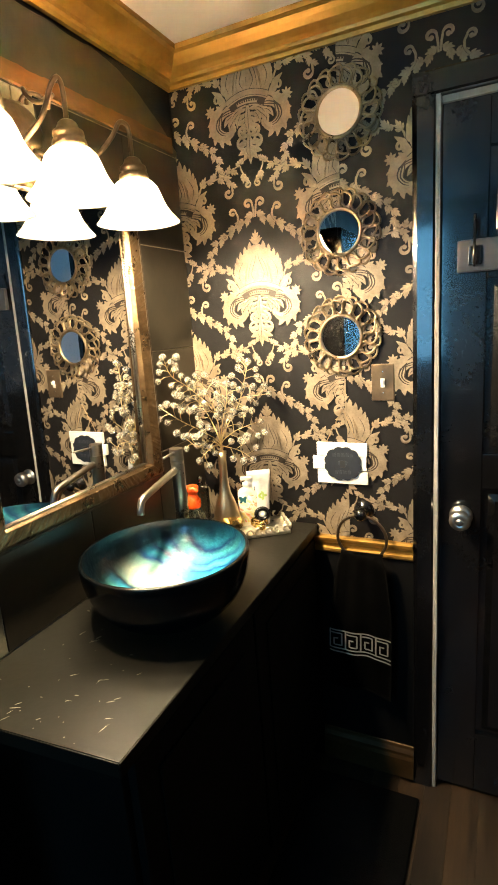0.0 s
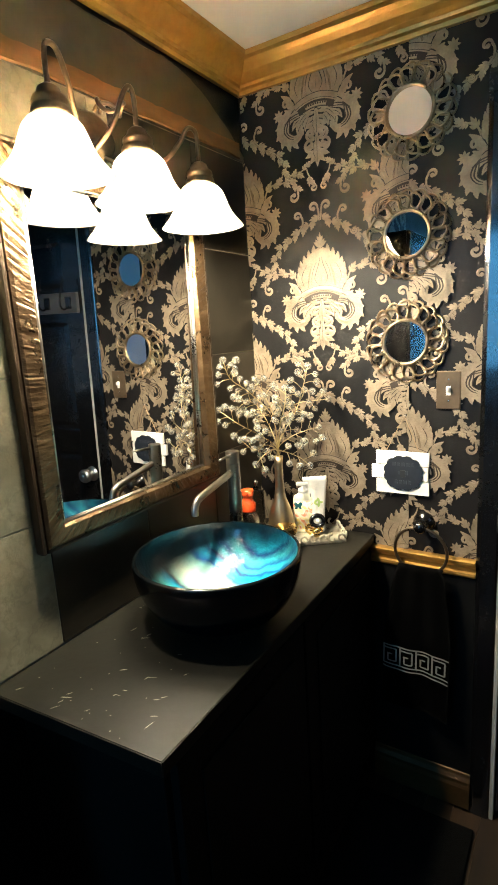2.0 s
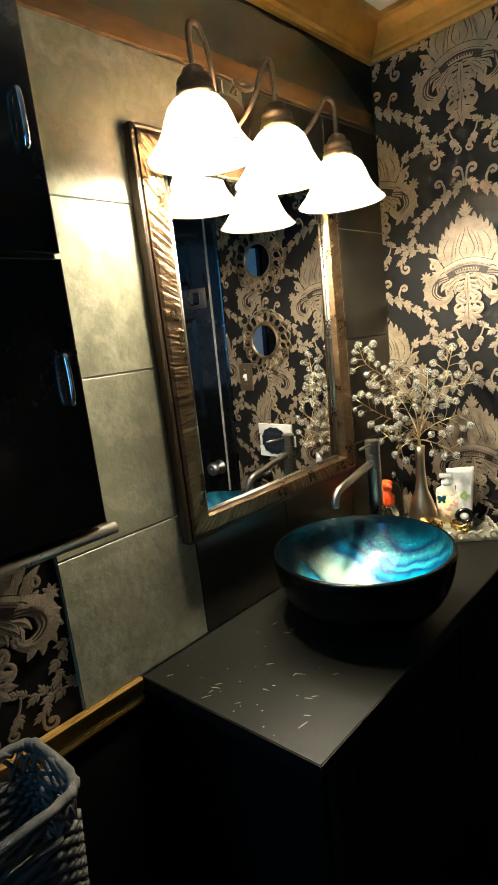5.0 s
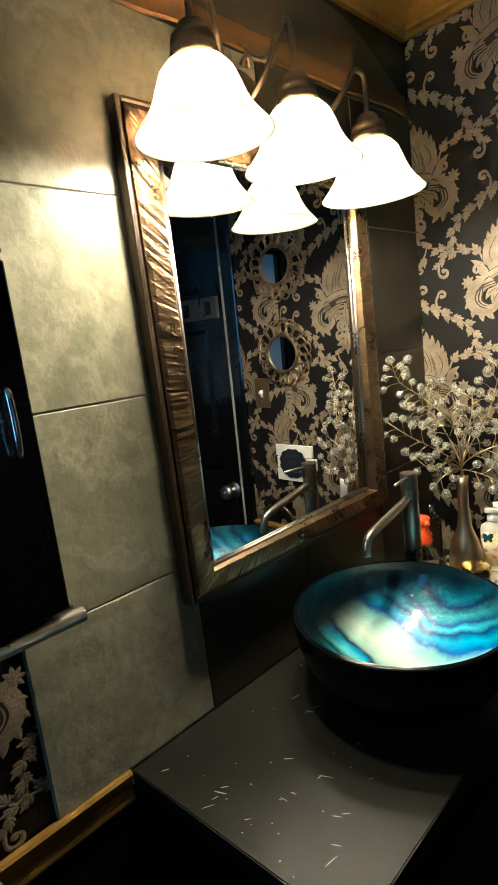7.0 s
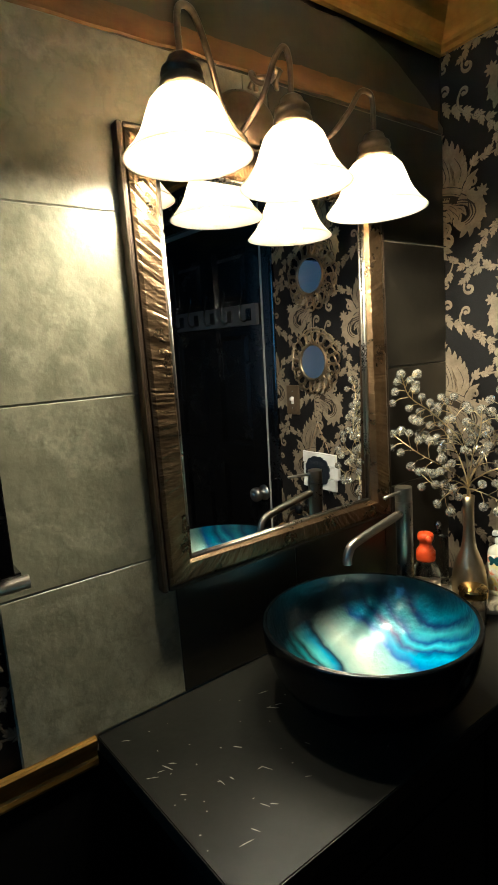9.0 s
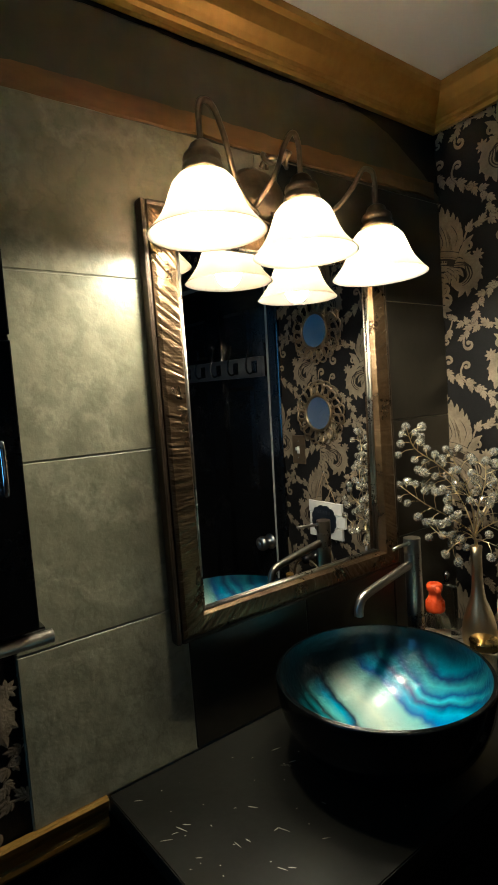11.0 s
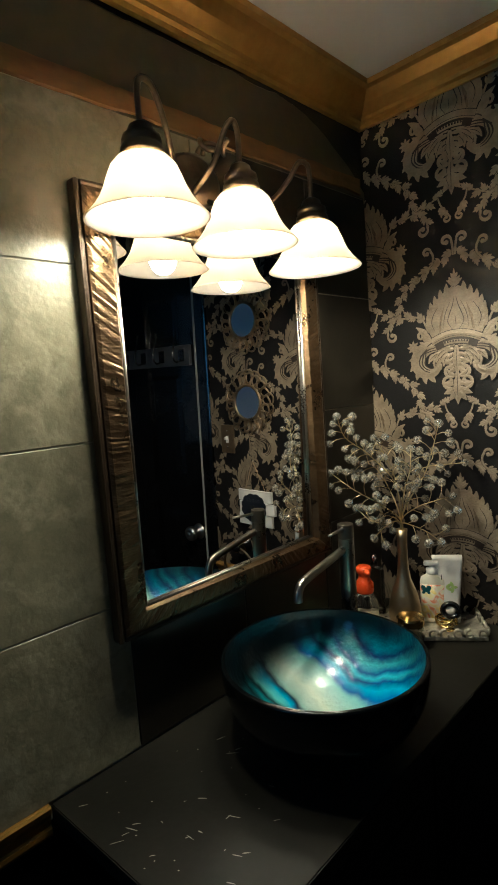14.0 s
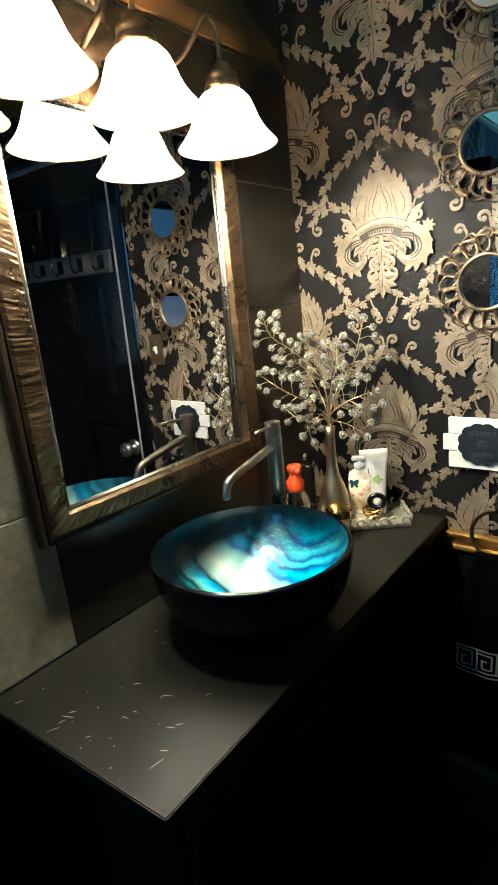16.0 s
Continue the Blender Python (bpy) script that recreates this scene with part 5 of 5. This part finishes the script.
def crystal_spray():
    rng = random.Random(11)
    base = Vector((-0.737, 1.452, TRAY_Z + 0.245))
    s = thing("crystal_spray", "gold wire branches with clear crystal beads in the vase", "decoration", at=tuple(base))
    cut = [(0, -1.0), (0.62, -0.80), (1.0, -0.30), (1.0, 0.30), (0.62, 0.80), (0, 1.0)]
    bead = finish(lathe([(0.0112 * r, 0.0112 * h) for r, h in cut], 9), "bead", CRYSTAL)
    side, deep = Vector((0.86, 0.51, 0)), Vector((-0.51, 0.86, 0))

    def at(u, v, w):
        return side * u + deep * w + Vector((0, 0, v))
    # branches fan out over one plane: (across, up, depth) on the way, number of beads, where the beads begin
    branches = [(((0, 0.03, 0), (-0.012, 0.13, 0.010), (-0.075, 0.205, 0.012), (-0.128, 0.250, 0.0), (-0.146, 0.300, 0.0)), 19, 0.42),
                (((0, 0.03, 0), (-0.050, 0.080, -0.02), (-0.110, 0.118, -0.025), (-0.166, 0.158, -0.01)), 13, 0.42),
                (((0, 0.03, 0), (0.022, 0.085, 0.0), (0.062, 0.150, 0.005), (0.084, 0.215, 0.01), (0.098, 0.268, 0.01)), 16, 0.38),
                (((0, 0.03, 0), (0.034, 0.068, -0.02), (0.078, 0.088, -0.03), (0.118, 0.096, -0.02)), 9, 0.40),
                (((0, 0.02, 0), (0.022, 0.026, -0.02), (0.058, 0.012, -0.03), (0.088, -0.012, -0.03)), 6, 0.45),
                (((0, 0.03, 0), (-0.022, 0.10, 0.03), (-0.060, 0.165, 0.045), (-0.115, 0.185, 0.04)), 11, 0.45),
                (((0, 0.03, 0), (0.030, 0.11, 0.03), (0.060, 0.160, 0.03), (0.152, 0.172, 0.02)), 8, 0.50),
                (((0, 0.02, 0), (-0.030, 0.050, -0.02), (-0.070, 0.040, -0.03), (-0.105, 0.066, -0.02)), 6, 0.46),
                (((0, 0.03, 0), (-0.006, 0.12, 0.02), (-0.030, 0.190, 0.03), (-0.056, 0.238, 0.03)), 10, 0.5),
                (((0, 0.03, 0), (0.010, 0.11, -0.02), (0.026, 0.165, -0.02), (0.030, 0.210, -0.01)), 8, 0.5),
                (((0, 0.02, 0), (-0.018, 0.035, -0.02), (-0.045, 0.020, -0.03), (-0.064, 0.000, -0.03)), 4, 0.5)]
    for way, n, f0 in branches:
        path = smooth_path([(0, 0, -0.05)] + [at(*p) for p in way], 7)
        st = part("stem", tube(path, [0.0019 - 0.0008 * i / len(path) for i in range(len(path))], 6), WIRE, s, smooth=True)
        for k in range(n):
            i = min(len(path) - 2, int((f0 + (1 - f0) * k / (n - 1)) * (len(path) - 1)))
            p, d = path[i], (path[i + 1] - path[i - 1]).normalized()
            out = deep.cross(d).normalized() * (1 if k % 2 else -1)
            q = p + (out + d * rng.uniform(0.2, 0.9) + deep * rng.uniform(-0.7, 0.7)).normalized() * rng.uniform(0.020, 0.047) if k < n - 1 else path[-1] + d * 0.006
            q.x = max(q.x, XW + 0.022 - base.x)
            part("twig", tube([p, p.lerp(q, 0.5) + d * 0.004, q], 0.0009, 5), WIRE, st, smooth=True)
            b = new("bead", bead)
            b.location = q
            b.rotation_euler = (rng.random() * 3, rng.random() * 3, rng.random() * 3)
            b.scale = (rng.uniform(0.80, 1.05),) * 3
            b.parent = st


crystal_spray()


def tray():
    t = thing("vanity_tray", "ornate worn silver vanity tray on the countertop", "tray", at=(-0.697, 1.497, CT))
    t.rotation_euler = (0, 0, radians(36))
    w, d = 0.130, 0.070
    part("base", box(-w, w, -d, d, 0.0005, 0.012, 0.003), TRAY_SILVER, t)
    # scrolled rim
    for side in range(4):
        n = 9 if side % 2 == 0 else 5
        for k in range(n):
            f = -1 + 2 * (k + 0.5) / n
            x, y = ((f * w, -d) if side == 0 else (w, f * d) if side == 1 else (f * w, d) if side == 2 else (-w, f * d))
            pts = []
            for q in np.linspace(0, 1.6 * math.pi, 12):
                r = 0.0125 * (1 - 0.10 * q)
                u = r * math.cos(q + k % 2 * 1.4)
                pts.append((x + (u if side % 2 == 0 else 0.002 * math.sin(q)), y + (u if side % 2 else 0.002 * math.sin(q)), 0.018 + r * math.sin(q + k % 2 * 1.4)))
            part("scroll", tube(pts, [0.0048 - 0.00022 * i for i in range(12)], 7), TRAY_SILVER, t, smooth=True)


tray()


def rounded_bottle(sec, heights, segs=28):
    """A bottle of superelliptic section: sec gives (half width, half depth) at each height."""
    bm = bmesh.new()
    rings = []
    for (a, b), z in zip(sec, heights):
        ring = []
        for k in range(segs):
            q = 2 * math.pi * k / segs
            c, s_ = math.cos(q), math.sin(q)
            ring.append(bm.verts.new((a * math.copysign(abs(c) ** 0.55, c), b * math.copysign(abs(s_) ** 0.75, s_), z)))
        rings.append(ring)
    for p, q in zip(rings, rings[1:]):
        for k in range(segs):
            bm.faces.new((p[k], p[(k + 1) % segs], q[(k + 1) % segs], q[k]))
    bm.faces.new(rings[0][::-1]), bm.faces.new(rings[-1])
    return bm


def lotion_bottle():
    b = thing("lotion_bottle", "clear lotion bottle with a yellow and coral label and white cap", "bottle", at=(-0.695, 1.525, TRAY_Z - 0.002))
    b.rotation_euler, b.scale = (0, 0, radians(22)), (1.22, 1.22, 1.25)
    part("body", rounded_bottle([(0.024, 0.013), (0.026, 0.015), (0.026, 0.015), (0.024, 0.014), (0.014, 0.011), (0.010, 0.010)], [0, 0.004, 0.085, 0.092, 0.098, 0.102]), LOTION, b, smooth=True)
    part("label", rounded_bottle([(0.0263, 0.0153), (0.0263, 0.0153)], [0.010, 0.082]), BLOSSOM, b, "yellow and coral flowered label", smooth=True)
    # butterfly printed on the label
    for s_ in (-1, 1):
        for up, r in ((0.004, 0.0062), (-0.003, 0.0042)):
            wing = lathe([(0, 0), (r, 0.0001), (r * 0.8, 0.0005), (0, 0.0006)], 12)
            bmesh.ops.scale(wing, vec=(0.8, 1.25, 1), verts=wing.verts)
            part("print", wing, TEAL_INK, b).matrix_local = Matrix.Translation((-0.0125 + s_ * 0.0045, -0.0154, 0.069 + up)) @ pose(0, 0, 0, 90, 0, 0) @ pose(0, 0, 0, 0, 0, -32 * s_ * (1 if up > 0 else -1))
    part("cap", lathe([(0, 0.1025), (0.0125, 0.1025), (0.0130, 0.104), (0.0130, 0.112), (0.0060, 0.114), (0.0055, 0.119), (0, 0.119)], 24), WHITE_PLASTIC, b, "white pump collar", smooth=True)
    part("pump", box(-0.017, 0.013, -0.008, 0.008, 0.1192, 0.1275, 0.0030, 3), WHITE_PLASTIC, b, "white pump head", smooth=True)


lotion_bottle()


def cream_tube():
    b = thing("cream_tube", "white hand cream tube standing on its cap", "tube", at=(-0.654, 1.545, TRAY_Z - 0.002))
    b.rotation_euler, b.scale = (0, radians(-3), radians(24)), (1.25, 1.25, 1.25)
    part("cap", lathe([(0, 0), (0.0155, 0), (0.0165, 0.002), (0.0165, 0.022), (0.0155, 0.024), (0, 0.024)], 28), TUBE_WHITE, b)
    part("body", rounded_bottle([(0.0165, 0.0155), (0.0170, 0.0155), (0.0215, 0.013), (0.0262, 0.007), (0.0295, 0.0012), (0.0300, 0.0012)], [0.0245, 0.030, 0.065, 0.105, 0.128, 0.142]), TUBE_WHITE, b, smooth=True)
    part("print", box(-0.014, -0.0125, -0.0125, -0.0108, 0.086, 0.104), INK_BLACK, b)
    for k in range(5):
        a = radians(72 * k)
        petal = lathe([(0, 0), (0.0045, 0.0002), (0.004, 0.0006), (0, 0.0008)], 10)
        bmesh.ops.scale(petal, vec=(1.5, 0.7, 1), verts=petal.verts)
        part("print", petal, GREEN_INK, b, at=None).matrix_local = Matrix.Translation((0.004 + 0.006 * math.cos(a), -0.0128, 0.078 + 0.006 * math.sin(a))) @ pose(0, 0, 0, 90, 0, 0) @ pose(0, 0, 0, 0, 0, -72 * k)


cream_tube()


def soap_pump():
    b = thing("soap_dispenser", "clear soap bottle with an orange foaming pump", "soap dispenser", at=(-0.822, 1.400, CT))
    part("bottle", rounded_bottle([(0.030, 0.026), (0.032, 0.028), (0.032, 0.028), (0.027, 0.024), (0.020, 0.020), (0.019, 0.019)], [0.0005, 0.006, 0.072, 0.088, 0.096, 0.103]), CLEAR_PLASTIC, b, smooth=True)
    part("soap", rounded_bottle([(0.028, 0.024), (0.030, 0.026), (0.030, 0.026)], [0.004, 0.008, 0.050]), LOTION, b, smooth=True)
    part("pump", lathe([(0, 0.104), (0.0225, 0.104), (0.0235, 0.108), (0.0235, 0.128), (0.018, 0.136), (0.0145, 0.144), (0.0145, 0.152), (0.019, 0.157), (0.020, 0.168), (0.017, 0.173), (0, 0.174)], 32), ORANGE, b, "orange pump head", smooth=True)
    part("nozzle", tube([(0.008, -0.004, 0.164), (0.028, -0.022, 0.163)], [0.008, 0.006], 10), ORANGE, b, smooth=True)
    part("label", box(-0.020, 0.020, -0.0292, -0.0282, 0.018, 0.058), GREEN_INK, b)


soap_pump()


def perfume():
    b = thing("perfume_bottle", "tall clear glass bottle with a chrome ball stopper", "bottle", at=(-0.835, 1.470, CT))
    part("body", rounded_bottle([(0.026, 0.014), (0.027, 0.015), (0.027, 0.015), (0.024, 0.013), (0.008, 0.008), (0.008, 0.008)], [0.0005, 0.004, 0.140, 0.146, 0.150, 0.158]), CLEAR_PLASTIC, b)
    part("stopper", lathe([(0, 0.158), (0.006, 0.159), (0.005, 0.166), (0.0085, 0.172), (0.0085, 0.178), (0.004, 0.183), (0, 0.184)], 20), CHROME, b, smooth=True)


perfume()


def candle_jar():
    b = thing("candle_jar", "small glass candle jar with a shiny metal lid", "candle", at=(-0.680, 1.374, CT))
    part("jar", lathe([(0, 0.0005), (0.0275, 0.0005), (0.0300, 0.004), (0.0300, 0.062), (0.0275, 0.064), (0.0275, 0.006), (0, 0.006)], 40), JAR_GLASS, b, smooth=False)
    part("wax", lathe([(0, 0.007), (0.0268, 0.007), (0.0268, 0.038), (0.022, 0.040), (0, 0.040)], 32), CANDLE, b)
    part("lid", lathe([(0, 0.0645), (0.0315, 0.0645), (0.0325, 0.067), (0.0325, 0.080), (0.0300, 0.084), (0.012, 0.086), (0, 0.086)], 40), GOLD, b, "shiny gold lid", smooth=False)


candle_jar()


def trinkets():
    g = thing("gold_bangle", "gold cuff bangle lying on the silver tray", "jewellery", at=(-0.646, 1.492, TRAY_Z + 0.002))
    for k in range(3):
        pts = [(0.024 * math.cos(a), 0.021 * math.sin(a), 0.010 + 0.006 * k + 0.006 * math.sin(2 * a + k)) for a in np.linspace(0.3, 5.9, 24)]
        part("band", tube(pts, 0.0042, 8), GOLD, g, smooth=True)
    r = thing("black_ring_ornament", "black ring ornament with a pale stone", "ornament", at=(-0.640, 1.506, TRAY_Z + 0.044))
    r.rotation_euler = (radians(80), 0, radians(28))
    part("ring", tube([(0.0185 * math.cos(a), 0.0165 * math.sin(a), 0) for a in np.linspace(0, 2 * math.pi, 33)[:-1]], 0.0075, 12, True), BLACK_PAINT, r, smooth=True)
    part("stone", lathe([(0, -0.003), (0.008, -0.003), (0.0105, 0.0), (0.008, 0.003), (0, 0.004)], 20), TUBE_WHITE, r, smooth=True)
    part("stem", tube([(0, -0.0245, 0), (0, -0.042, 0)], 0.004, 8), BLACK_PAINT, r)


trinkets()


# ---- floor: planks, mat ----
def planks():
    w = 0.082
    me = finish(box(0, w - 0.0005, 0, 0.9, -0.006, 0.0, 0.0004, 1), "plank", FLOORWOOD)
    rng = random.Random(3)
    x = -0.90
    while x < XE:
        y = YS - 0.05 - 0.6 * rng.random()
        while y < YN - 0.0:
            p = new("plank", me)
            y0 = max(y, YS)
            p.location = (x, y0, 0)
            p.scale = (1, (min(y + 0.9, YN + 0.03) - y0) / 0.9, 1)
            p.parent = floor
            y += 0.902
        x += w


planks()


def bath_mat():
    bm = box(-0.52, -0.172, 0.70, 1.535, 0.001, 0.016, 0.006, 3)
    tagged(part("bath_mat", bm, MAT_BLACK, smooth=True), "black plush bath mat on the plank floor", "bath mat")


bath_mat()


# ---- rope basket on the toilet tank ----
def toilet():
    t = thing("toilet", "black toilet tank under the wall cabinet", "toilet")
    part("tank", box(XW + 0.010, -0.715, -0.10, 0.335, 0.40, 0.685, 0.02, 4), PORCELAIN, t, smooth=True)
    part("tank_lid", box(XW + 0.006, -0.705, -0.11, 0.345, 0.6855, 0.720, 0.010, 3), PORCELAIN, t, smooth=True)
    prof = [(0, 0.0), (0.12, 0.0), (0.115, 0.05), (0.10, 0.15), (0.13, 0.26), (0.185, 0.34), (0.195, 0.385), (0, 0.385)]
    bowl = lathe(prof, 40)
    bmesh.ops.scale(bowl, vec=(1.25, 0.95, 1), verts=bowl.verts)
    part("bowl", bowl, PORCELAIN, t, smooth=True, at=Matrix.Translation((-0.50, 0.115, 0.0)))
    lid = lathe([(0, 0.0), (0.19, 0.0), (0.198, 0.008), (0.19, 0.020), (0, 0.026)], 40)
    bmesh.ops.scale(lid, vec=(1.22, 0.95, 1), verts=lid.verts)
    part("seat_lid", lid, PORCELAIN, t, smooth=True, at=Matrix.Translation((-0.50, 0.115, 0.386)))


toilet()


def rope_basket():
    b = thing("rope_basket", "grey woven rope basket on the toilet tank", "basket", at=(-0.798, 0.208, 0.7205))
    hx, hy, H = 0.075, 0.120, 0.190

    def ring(z, grow, wob, ph):
        pts = []
        n = 60
        for k in range(n):
            a = 2 * math.pi * k / n
            c, s_ = math.cos(a), math.sin(a)
            g = 1 + grow + wob * (1 if (k // 2 + ph) % 2 else -1)
            pts.append((hx * g * math.copysign(abs(c) ** 0.32, c), hy * g * math.copysign(abs(s_) ** 0.32, s_), z))
        return pts
    for k in range(15):
        z = 0.006 + k * 0.0098
        part("weave", tube(ring(z, 0.10 * z / H, 0.040, k % 2), 0.0052, 6, True), ROPE, b, smooth=True)
    # open band of crossed canes below the rim
    lo, hi = ring(0.146, 0.08, 0.0, 0), ring(H + 0.004, 0.13, 0.0, 0)
    for k in range(0, 60, 3):
        for q in (4, -4):
            part("cane", tube([lo[k], hi[(k + q) % 60]], 0.0038, 6), ROPE, b, smooth=True)
    part("rim", tube([(x, y, z + 0.004 * (1 if j % 2 else -1)) for j, (x, y, z) in enumerate(ring(H, 0.115, 0.01, 1))], 0.0065, 6, True), ROPE, b, smooth=True)
    part("rim", tube(ring(H + 0.004, 0.13, 0.012, 0), 0.0075, 8, True), ROPE, b, smooth=True)
    part("bottom", box(-hx + 0.004, hx - 0.004, -hy + 0.004, hy - 0.004, 0.0005, 0.005), ROPE, b)


rope_basket()
